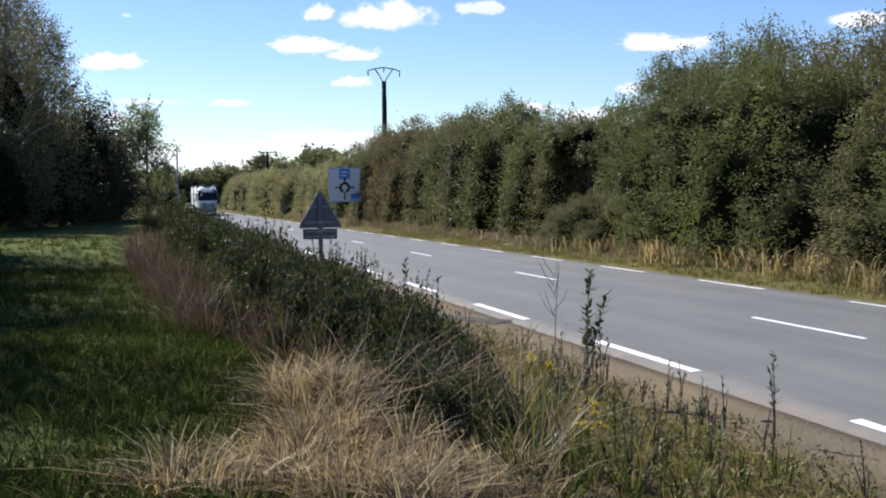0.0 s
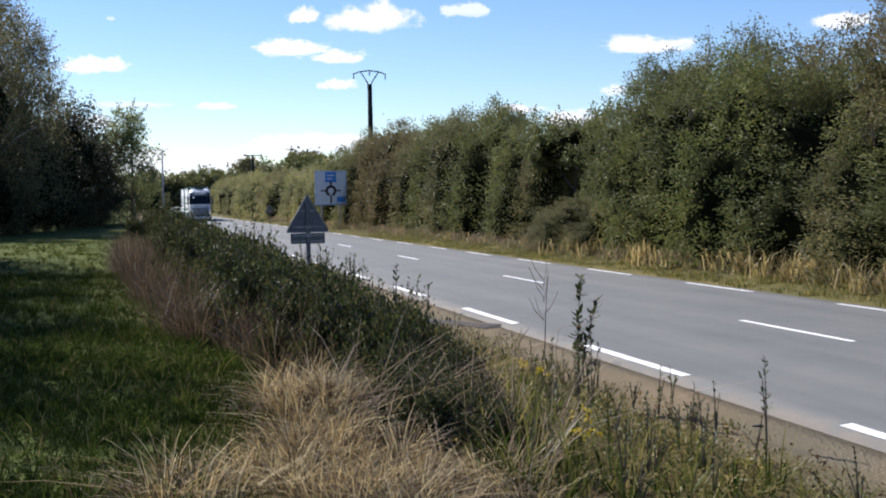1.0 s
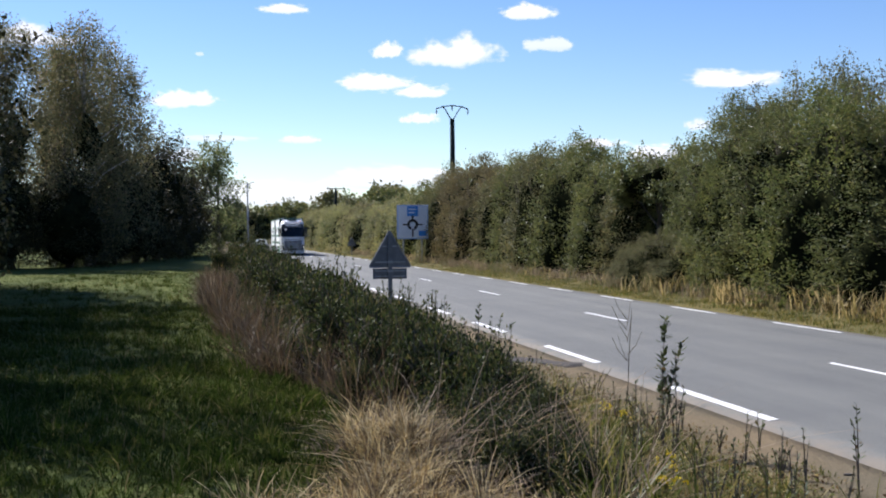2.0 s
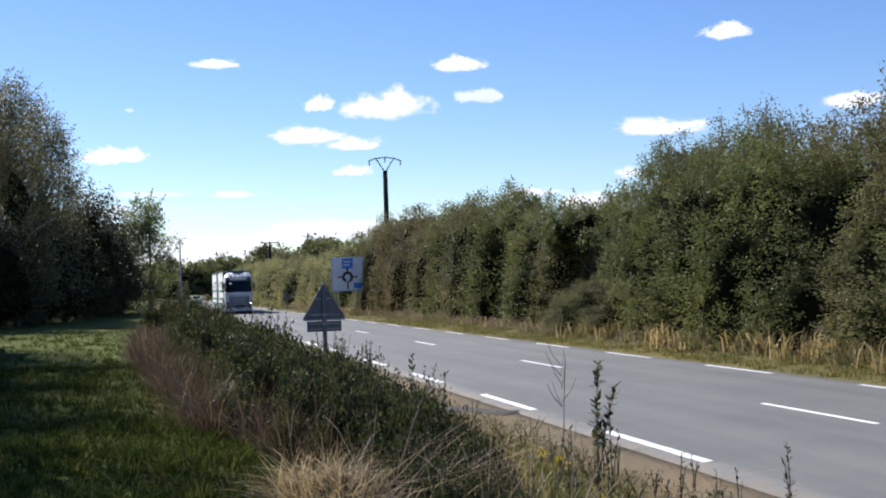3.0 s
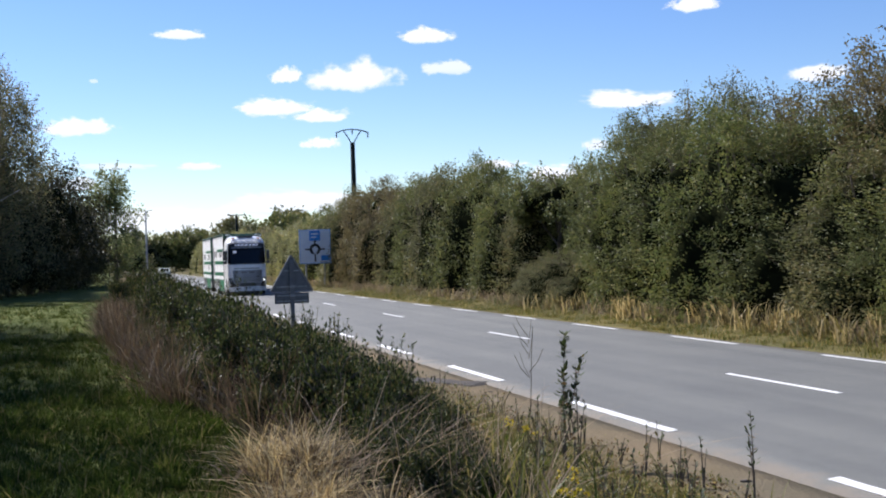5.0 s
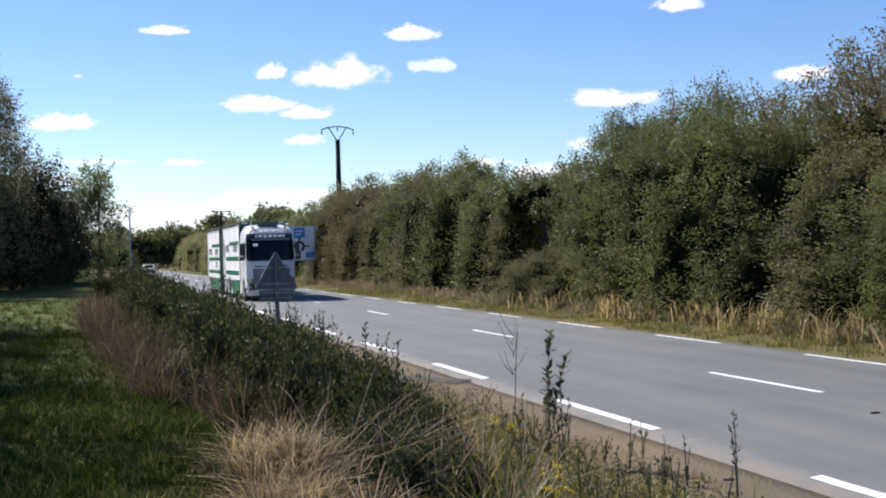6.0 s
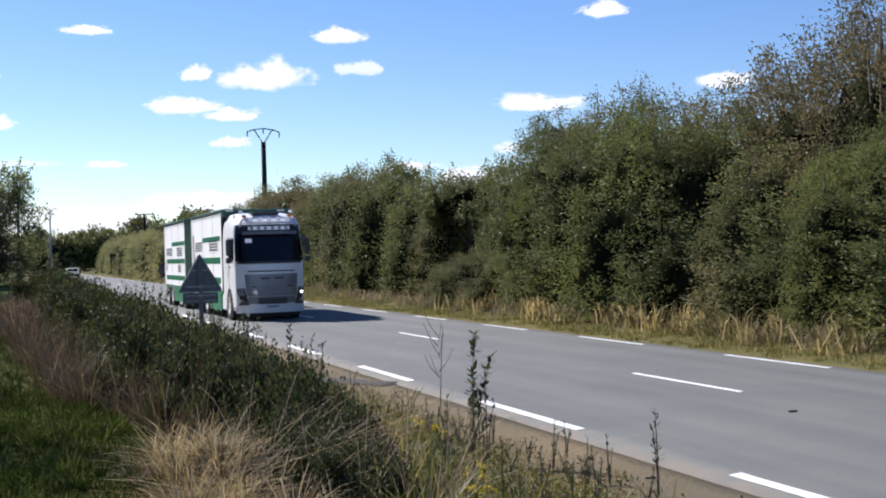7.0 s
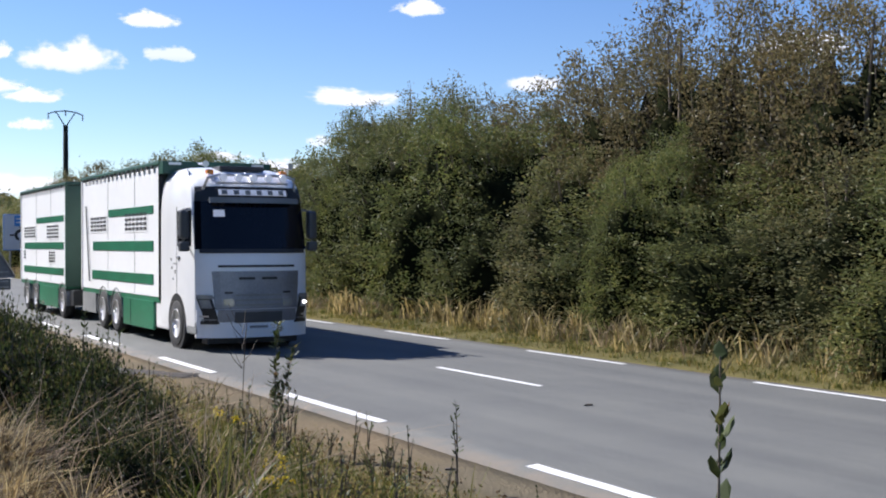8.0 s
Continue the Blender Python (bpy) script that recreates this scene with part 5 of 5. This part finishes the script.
def cab_shell():
    bm = bmesh.new()
    levels = [0.34, 0.5, 0.9, 1.4, 1.95, 2.05, 2.5, 2.9, 3.2, 3.4, 3.55, 3.68, 3.76, 3.8]
    halves = [1.20, 1.23, 1.24, 1.24, 1.24, 1.24, 1.238, 1.235, 1.22, 1.19, 1.15, 1.08, 0.98, 0.84]
    rings = []
    for z, w in zip(levels, halves):
        k = w / 1.24
        front = [(1.24 * q * k, front_y(1.24 * q, z)) for q in np.linspace(-1, 1, 15)]
        rear = [(w, 1.2 if z < 3.7 else 1.9), (w, 2.80), (w - 0.02, 2.84), (-w + 0.02, 2.84), (-w, 2.80), (-w, 1.2 if z < 3.7 else 1.9)]
        rings.append([bm.verts.new((x, y, z)) for x, y in front + rear])
    n = len(rings[0])
    for a, b in zip(rings, rings[1:]):
        for s in range(n):
            bm.faces.new((a[s], a[(s + 1) % n], b[(s + 1) % n], b[s]))
    bm.faces.new(rings[0][::-1])
    bm.faces.new(rings[-1])
    bmesh.ops.recalc_face_normals(bm, faces=bm.faces)
    return bm


def lathe_x(profile, n=28):
    """A solid of revolution about the x axis, from pairs of x and radius."""
    bm = bmesh.new()
    rings = [[bm.verts.new((x, r * math.cos(2 * math.pi * s / n), r * math.sin(2 * math.pi * s / n))) for s in range(n)] for x, r in profile]
    for a, b in zip(rings, rings[1:]):
        for s in range(n):
            bm.faces.new((a[s], b[s], b[(s + 1) % n], a[(s + 1) % n]))
    bm.faces.new(rings[0])
    bm.faces.new(rings[-1][::-1])
    bmesh.ops.recalc_face_normals(bm, faces=bm.faces)
    return bm


def make_wheel(parent, x, y, r, side, steer=True):
    """A lorry wheel in its vehicle's space; side -1 shows its face towards -x."""
    w = new("wheel")
    w.parent = parent
    w.matrix_basis = pose(x, y, r)
    s = side
    smooth(part("tyre", lathe_x([(-0.14, r * 0.56), (-0.15, r * 0.86), (-0.12, r * 0.97), (-0.05, r), (0.05, r), (0.12, r * 0.97), (0.15, r * 0.86), (0.14, r * 0.56)]), RUBBER, w))
    smooth(part("rim", lathe_x([(s * 0.148, r * 0.60), (s * 0.152, r * 0.57), (s * 0.10, r * 0.52), (s * 0.07, r * 0.34), (s * 0.12, r * 0.22), (s * 0.125, r * 0.12), (s * 0.0, r * 0.1)]), CHROME, w, "polished metal rim"))
    holes = bmesh.new()
    for k in range(10):
        a = 2 * math.pi * k / 10
        c = Vector((s * 0.093, r * 0.43 * math.cos(a), r * 0.43 * math.sin(a)))
        add_tube(holes, [c - Vector((0.012, 0, 0)), c + Vector((0.012, 0, 0))], [r * 0.055, r * 0.055], 8)
    part("rim_slots", holes, BLACK, w)
    part("hub", lathe_x([(s * 0.12, 0.03), (s * 0.16, 0.075), (s * 0.10, 0.09)], 14), CHROME, w)
    return w


def mudguard(parent, y, r, name="mudguard"):
    bm = bmesh.new()
    rows = []
    for k in range(15):
        a = radians(-10 + 200 * k / 14)
        rows.append([bm.verts.new((x, y + q * math.cos(a), r + q * math.sin(a))) for x, q in ((-1.26, r + 0.06), (-0.85, r + 0.06), (-0.85, r + 0.085), (-1.26, r + 0.085))])
    for p, q in zip(rows, rows[1:]):
        for s in range(4):
            bm.faces.new((p[s], p[(s + 1) % 4], q[(s + 1) % 4], q[s]))
    bmesh.ops.recalc_face_normals(bm, faces=bm.faces)
    return part(name, bm, GREY, parent, "grey plastic mudguard")


def livestock_body(parent, y0, y1, stripes, vents, seams, front=GREEN_SHADED, post=0.12):
    """A high-sided animal carrier's body, with green bands and ventilation slots on its panels."""
    zb, zt = 1.0, 3.9
    part("floor_frame", box(-1.24, 1.24, y0 + 0.05, y1, 0.88, 1.04, 0.02), GREEN, parent, "green painted floor frame")
    body = part("body", box(-1.25, 1.25, y0 + 0.06, y1, zb, zt, 0.02), PANEL_WHITE, parent, "white livestock body")
    part("front_wall", box(-1.255, 1.255, y0, y0 + 0.06, 0.95, zt, 0.01), front, parent, "dark front wall")
    part("roof", box(-1.29, 1.29, y0 - 0.06, y1 + 0.03, zt, 4.0, 0.03), GREEN_SHADED, parent, "dark green roof edge")
    for y in np.arange(y0 + 0.4, y1 - 0.2, 0.42):
        part("roof_catch", box(-1.315, -1.285, y, y + 0.16, zt - 0.05, zt + 0.02), BLACK, parent)
    for sx in (-1.275, 1.235):
        part("corner_post", box(sx, sx + 0.04, y0 - 0.01, y0 + post, 0.95, zt, 0.006), front, parent)
        part("corner_post", box(sx, sx + 0.04, y1 - 0.07, y1 + 0.01, 0.95, zt, 0.006), PANEL_WHITE, parent)
    for a, b, z0, z1 in stripes:
        for sx in (-1.266, 1.246):
            part("green_band", box(sx, sx + 0.02, y0 + a, y0 + b, z0, z1, 0.004), GREEN, parent, "green painted band")
    for y in seams:
        part("panel_joint", box(-1.256, -1.24, y0 + y - 0.008, y0 + y + 0.008, zb + 0.05, zt - 0.05), GREY, parent)
    for a, b, z0, z1, nx, nz in vents:
        frame_bm = box(-1.258, -1.246, y0 + a - 0.05, y0 + b + 0.05, z0 - 0.03, z1 + 0.03, 0.003)
        part("vent_panel", frame_bm, PANEL_WHITE, parent)
        dy, dz = (b - a) / nx, (z1 - z0) / nz
        slot = None
        for i in range(nx):
            for j in range(nz):
                if slot is None:
                    slot = part("vent_slot", box(-0.009, 0.009, dy * 0.14, dy * 0.86, dz * 0.22, dz * 0.82), BLACK, parent, "dark ventilation slot")
                    ob = slot
                else:
                    ob = new("vent_slot", slot.data)
                    ob.parent = parent
                ob.location = (-1.259, y0 + a + i * dy, z0 + j * dz)
    return body


def build_lorry():
    lorry = thing("lorry", pose(2.03, 142, 0), "white livestock lorry with green bands and lit headlamps", "lorry")
    cab = part("cab", cab_shell(), TRUCK_WHITE, lorry, "white painted high-roof cab")
    md = cab.modifiers.new("edges", "BEVEL")
    md.width, md.segments, md.limit_method = 0.02, 2, "ANGLE"
    smooth(cab)
    part("windscreen", front_patch(-1.235, 1.235, 2.06, 3.04, 0.012, 0.02, 22, 6, 0.035), GLASS, cab, "dark tinted windscreen")
    part("screen_header", front_patch(-1.19, 1.19, 3.04, 3.34, 0.014, 0.022, 20, 3, 0.03), BLACK, cab, "black header above the windscreen")
    part("sun_visor", front_patch(-0.98, 0.98, 3.00, 3.11, 0.20, 0.03, 12, 2), GREY, cab, "grey sun visor")
    part("name_band", front_patch(-0.75, 0.75, 3.16, 3.28, 0.06, 0.02, 10, 2), FAINT_GLOW, cab, "pale blue name band with plain bars, faintly self-lit")
    for k in range(6):
        x = -0.63 + 0.25 * k
        part("name_bar", front_patch(x - 0.06, x + 0.05, 3.175, 3.265, 0.075, 0.012, 2, 1), GREY, cab)
    part("wiper_strip", front_patch(-1.16, 1.16, 1.985, 2.07, 0.02, 0.03, 14, 1), BLACK, cab)
    part("paper_card", front_patch(-0.88, -0.66, 2.72, 2.86, 0.04, 0.006, 2, 1), FAINT_GLOW, cab, "white card behind the windscreen, faintly self-lit")
    part("upper_trim", front_patch(-0.84, 0.84, 1.70, 1.745, 0.012, 0.02, 12, 1), BLACK, cab, "black trim slot")
    part("grille", front_patch(-0.90, 0.90, 0.86, 1.62, 0.012, 0.03, 14, 6, -0.06), SILVER, cab, "grey main grille")
    for x0, x1 in ((-0.42, -0.08), (0.08, 0.42)):
        part("grille_slot", front_patch(x0, x1, 1.45, 1.50, 0.03, 0.02, 4, 1), BLACK, cab)
    for x0, x1 in ((-0.72, -0.56), (0.56, 0.72)):
        part("grille_slot", front_patch(x0, x1, 1.17, 1.21, 0.03, 0.02, 2, 1), BLACK, cab)
    for z in (0.92, 1.02, 1.12):
        part("grille_bar", front_patch(-0.5, 0.5, z, z + 0.035, 0.03, 0.02, 8, 1), GREY, cab)
    for x0, x1 in ((-0.74, -0.54), (0.54, 0.74)):
        part("fog_lamp", front_patch(x0, x1, 0.93, 1.06, 0.03, 0.03, 3, 2), LENS, cab, "clear lamp")
        part("fog_lamp", front_patch(x0 - 0.02, x1 + 0.02, 0.66, 0.78, 0.05, 0.03, 3, 2), LENS, cab, "clear lamp")
    part("bumper", front_patch(-1.22, 1.22, 0.28, 0.84, 0.045, 0.05, 18, 4), TRUCK_WHITE, cab, "white painted bumper")
    part("lower_grille", front_patch(-0.52, 0.52, 0.58, 0.80, 0.06, 0.03, 8, 2), DARK_SHELL, cab)
    part("lower_mesh", front_patch(-0.86, 0.86, 0.60, 0.85, 0.055, 0.03, 12, 2), SILVER, cab, "grey lower mesh")
    part("number_plate", front_patch(-0.27, 0.27, 0.44, 0.55, 0.065, 0.012, 4, 1), SIGN_WHITE, cab, "plain white plate")
    part("plate_bar", front_patch(-0.2, 0.2, 0.47, 0.52, 0.075, 0.006, 4, 1), GREY, cab)
    part("air_dam", box(-1.0, 1.0, 0.32, 0.7, 0.14, 0.30, 0.03), BLACK, cab)
    for s in (-1, 1):
        a, b = sorted((s * 0.86, s * 1.2))
        part("headlamp_bezel", front_patch(min(s * 0.98, s * 1.23), max(s * 0.98, s * 1.23), 0.56, 1.10, 0.05, 0.03, 5, 5, 0, s * 0.30), BLACK, cab, "black slanting headlamp surround")
        part("headlamp", front_patch(min(s * 1.02, s * 1.20), max(s * 1.02, s * 1.20), 0.88, 1.05, 0.07, 0.03, 4, 3, 0, s * 0.30), LENS, cab, "clear headlamp")
        part("lamp_fin", front_patch(min(s * 1.03, s * 1.19), max(s * 1.03, s * 1.19), 0.70, 0.735, 0.065, 0.02, 4, 1, 0, s * 0.30), CHROME, cab, "bright strip in the lamp surround")
        part("running_light", front_patch(min(s * 0.96, s * 1.235), max(s * 0.96, s * 1.235), 1.07, 1.15, 0.06, 0.03, 4, 1, 0, s * 0.4), LENS, cab, "white running light")
        part("corner_lamp", front_patch(min(s * 0.86, s * 1.16), max(s * 0.86, s * 1.16), 0.56, 0.63, 0.075, 0.02, 4, 1), BLACK, cab)
        part("corner_strip", front_patch(min(s * 0.9, s * 1.14), max(s * 0.9, s * 1.14), 0.64, 0.665, 0.075, 0.02, 4, 1), LENS, cab)
        if s > 0:
            y = front_y(1.1, 0.97) - 0.12
            part("lit_bulb", tube([(1.1, y + 0.05, 0.97), (1.1, y, 0.97)], [0.03, 0.026], 12), LIT, cab, "lit headlamp bulb")
        mx = s * 1.43
        part("mirror_housing", box(mx - 0.10, mx + 0.09, 0.42, 0.64, 2.28, 2.86, 0.06), DARK_SHELL, cab, "dark grey wing mirror housing")
        part("lower_mirror", box(mx - 0.11, mx + 0.10, 0.42, 0.60, 2.02, 2.22, 0.05), DARK_SHELL, cab, "small lower mirror")
        part("mirror_glass", box(mx - 0.08, mx + 0.07, 0.64, 0.655, 2.32, 2.82, 0.006), LENS, cab, "mirror glass")
        part("mirror_arm", tube([(s * 1.2, 0.75, 2.9), (mx, 0.55, 2.86), (mx, 0.52, 2.7)], [0.025] * 3, 6), GREY, cab)
        part("mirror_arm", tube([(s * 1.2, 0.75, 2.05), (mx, 0.55, 2.1), (mx, 0.52, 2.3)], [0.025] * 3, 6), GREY, cab)
        part("side_window", box(min(s * 1.20, s * 1.252), max(s * 1.20, s * 1.252), 0.62, 1.55, 2.12, 2.86, 0.01), GLASS, cab, "dark side window")
        part("door_seam", box(min(s * 1.236, s * 1.246), max(s * 1.236, s * 1.246), 1.62, 1.635, 0.9, 2.95), GREY, cab)
        part("door_handle", box(min(s * 1.24, s * 1.275), max(s * 1.24, s * 1.275), 1.4, 1.58, 1.86, 1.92, 0.01), GREY, cab)
        part("amber_marker", box(s * 0.82 - 0.07, s * 0.82 + 0.07, 0.62, 0.80, 3.60, 3.70, 0.03), AMBER, cab, "amber roof marker lamp")
        horn = tube([(s * 0.92, 1.1, 3.84), (s * 0.92, 0.72, 3.80), (s * 0.95, 0.55, 3.80)], [0.02, 0.035, 0.07], 8)
        part("air_horn", horn, CHROME, cab, "chrome air horn")
    part("roof_hatch", box(-0.5, 0.5, 0.95, 1.5, 3.70, 3.80, 0.03), BLACK, cab, "dark roof deflector panel")
    bar = bmesh.new()
    add_tube(bar, [(-1.02, 0.55, 3.25), (-0.95, 0.40, 3.52), (-0.7, 0.33, 3.58), (0.7, 0.33, 3.58), (0.95, 0.40, 3.52), (1.02, 0.55, 3.25)], [0.032] * 6, 8)
    add_tube(bar, [(-0.8, 0.36, 3.42), (0.8, 0.36, 3.42)], [0.025, 0.025], 8)
    for x in (-0.75, 0, 0.75):
        add_tube(bar, [(x, 0.36, 3.4), (x, 0.8, 3.66)], [0.022, 0.022], 6)
    part("light_bar", bar, CHROME, cab, "chrome roof light bar")
    for k in range(5):
        x = -0.66 + 0.33 * k
        part("spot_lamp", tube([(x, 0.40, 3.52), (x, 0.27, 3.52), (x, 0.25, 3.52)], [0.05, 0.085, 0.08], 14), FAINT_GLOW, cab, "round roof spot lamp")
    for k, (y, z, w, h) in enumerate(((1.75, 1.75, 0.10, 0.03), (1.95, 1.65, 0.06, 0.05), (1.72, 1.55, 0.05, 0.08), (2.0, 1.82, 0.05, 0.05), (1.85, 1.42, 0.06, 0.04), (1.6, 1.72, 0.04, 0.06))):
        part("lettering_bar", box(-1.25, -1.236, y, y + w, z, z + h), GREY, cab)
    part("step_panel", box(-1.23, -0.9, 0.35, 0.98, 0.35, 0.60, 0.03), GREY, lorry, "grey step panel")
    part("fuel_tank", box(-1.22, -0.6, 2.32, 3.3, 0.32, 0.98, 0.06), TRUCK_WHITE, lorry, "white side tank")
    part("chassis", box(-0.5, 0.5, 0.8, 11.9, 0.55, 0.88, 0.02), BLACK, lorry, "black chassis rails")
    part("far_tank", box(0.6, 1.22, 2.32, 6.0, 0.32, 0.95, 0.05), GREEN, lorry)
    part("side_skirt", box(-1.25, -1.19, 3.38, 6.05, 0.26, 0.90, 0.012), GREEN, lorry, "green side skirt")
    part("skirt_joint", box(-1.256, -1.24, 5.35, 5.37, 0.3, 0.88), BLACK, lorry)
    part("rear_side_panel", box(-1.24, -1.18, 8.95, 10.5, 0.36, 0.90, 0.012), GREY, lorry, "grey rear side panel")
    part("drawbar", box(-0.2, 0.2, 10.4, 13.2, 0.55, 0.75, 0.03), BLACK, lorry)
    seams = (2.1, 4.7)
    livestock_body(lorry, 2.87, 10.5, [(0.5, 4.6, 2.86, 3.04), (0.5, 6.3, 2.02, 2.25), (0.5, 6.4, 1.27, 1.50)],
                   [(4.85, 6.6, 2.50, 2.90, 5, 4), (1.0, 3.0, 2.48, 2.92, 6, 4)], seams, BLACK, 0.02)
    part("front_board", box(-1.27, 1.27, 2.55, 2.87, 3.70, 3.98, 0.02), GREEN_SHADED, lorry, "green board above the cab, colour darkened for shade")
    part("ramp_strut", tube([(-1.285, 9.5, 1.2), (-1.285, 9.9, 3.2)], [0.02, 0.02], 6), GREY, lorry, "slanting grey ramp strut")
    for sx in (-1.0, 0.95):
        part("roof_clip", box(sx - 0.14, sx + 0.14, 2.52, 2.56, 3.90, 3.95), CHROME, lorry)
    for s in (-1, 1):
        arch = bmesh.new()
        add_tube(arch, [(s * 1.20, 1.62, 0.54), (s * 1.246, 1.62, 0.54)], [0.60, 0.60], 28)
        part("wheel_arch", arch, BLACK, lorry, "dark front wheel arch")
    wheels = [make_wheel(lorry, s * 1.115, y, 0.51, s) for y in (1.62, 6.72, 8.1) for s in (-1, 1)]
    for y in (6.72, 8.1):
        mudguard(lorry, y, 0.51)
    lorry.scale = (0.97, 1, 1)
    return lorry, wheels


def build_trailer():
    trailer = thing("livestock_trailer", pose(2.03, 154.5, 0), "white livestock trailer with green bands behind the lorry", "trailer")
    livestock_body(trailer, 0.0, 7.4, [(0.4, 4.6, 2.86, 3.04), (0.4, 6.7, 2.04, 2.25), (0.4, 6.8, 1.27, 1.48)],
                   [(4.75, 6.75, 2.40, 2.78, 5, 4), (1.1, 2.9, 2.36, 2.78, 5, 4), (1.6, 2.6, 1.62, 1.98, 3, 4), (6.5, 6.9, 1.7, 2.0, 1, 3)], (2.3, 4.65))
    part("chassis", box(-0.5, 0.5, 0.1, 7.3, 0.55, 0.88, 0.02), BLACK, trailer, "black chassis rails")
    part("side_skirt", box(-1.25, -1.19, 1.25, 4.1, 0.28, 0.90, 0.012), GREEN, trailer, "green side skirt")
    part("turntable", tube([(0, 0.55, 0.5), (0, 0.55, 0.9)], [0.55, 0.55], 18), BLACK, trailer)
    part("spare_box", box(-1.15, -0.5, -0.45, 0.0, 0.4, 0.85, 0.03), BLACK, trailer, "black equipment box")
    wheels = [make_wheel(trailer, s * 1.105, y, 0.49, s) for y in (0.6, 4.75, 6.3) for s in (-1, 1)]
    for y in (0.6, 4.75, 6.3):
        mudguard(trailer, y, 0.49)
    trailer.scale = (0.97, 1, 1)
    return trailer, wheels


def build_car():
    car = thing("car", pose(2.03, 190, 0), "pale car waiting far along the road", "car")
    prof = [(0.0, 0.35), (0.0, 0.75), (0.12, 0.86), (1.0, 0.98), (1.75, 1.45), (3.2, 1.5), (4.0, 1.1), (4.2, 0.9), (4.2, 0.35)]
    bm = bmesh.new()
    rings = []
    for x, k in ((-0.9, 0.96), (-0.82, 1.0), (0.82, 1.0), (0.9, 0.96)):
        rings.append([bm.verts.new((x * (1 - 0.18 * max(0, z - 0.95)), 2.1 + (y - 2.1) * k, z)) for y, z in prof])
    n = len(prof)
    for a, b in zip(rings, rings[1:]):
        for s in range(n):
            bm.faces.new((a[s], a[(s + 1) % n], b[(s + 1) % n], b[s]))
    bm.faces.new(rings[0])
    bm.faces.new(rings[-1][::-1])
    bmesh.ops.recalc_face_normals(bm, faces=bm.faces)
    part("body", bm, CAR_PAINT, car)
    part("windscreen", prism([(-0.66, 1.03), (0.66, 1.03), (0.6, 1.42), (-0.6, 1.42)], 1.0, 1.02), GLASS, car, "dark windscreen")
    car.children[1].matrix_basis = Matrix.Translation((0, 0.02, 0)) @ Matrix.Shear("XZ", 4, (0.0, 0.0))
    part("bumper", box(-0.88, 0.88, -0.06, 0.1, 0.32, 0.6, 0.03), BLACK, car)
    for s in (-1, 1):
        part("headlamp", box(s * 0.68 - 0.14, s * 0.68 + 0.14, -0.03, 0.08, 0.68, 0.82, 0.03), LENS, car)
        for y in (0.8, 3.4):
            w = part("wheel", lathe_x([(s * 0.70, 0.2), (s * 0.70, 0.29), (s * 0.74, 0.32), (s * 0.86, 0.32), (s * 0.905, 0.28), (s * 0.90, 0.18), (s * 0.88, 0.05)], 18), RUBBER, car)
            w.location = (0, y, 0.32)
    return car


# ---------------------------------------------------------------- build
build_ground()
build_road()
build_hedge()
build_left_trees()
build_brambles()
build_grass()
build_weeds()
build_distance()
build_clouds()
build_roadside()
LORRY, LORRY_WHEELS = build_lorry()
TRAILER, TRAILER_WHEELS = build_trailer()
CAR = build_car()


def lorry_y(t):
    late = min(1.0, max(0.0, (t - 7.4) / 0.6))
    return 142.1 - 14.6 * t - 0.25 * t * t + 0.5 * late * late * (3 - 2 * late)


def motions():
    beats = [k / 10 for k in range(81)]
    walk(LORRY, [(t, pose(2.03, lorry_y(t), 0.03)) for t in beats])
    walk(TRAILER, [(t, pose(2.03, lorry_y(t) + 12.55, 0.03)) for t in beats])
    ticks = [k / 30 for k in range(241)]
    for wheels, r in ((LORRY_WHEELS, 0.51), (TRAILER_WHEELS, 0.49)):
        for w in wheels:
            x, y = w.location.x, w.location.y
            walk(w, [(t, Matrix.Translation((x, y, r)) @ Matrix.Rotation((142.1 - lorry_y(t)) / r, 4, "X")) for t in ticks])
    walk(CAR, [(t, pose(2.05, y, 0.02)) for t, y in ((0, 192), (2.5, 186), (4.5, 178), (6.5, 172), (7.0, 166), (8.0, 152))])


motions()
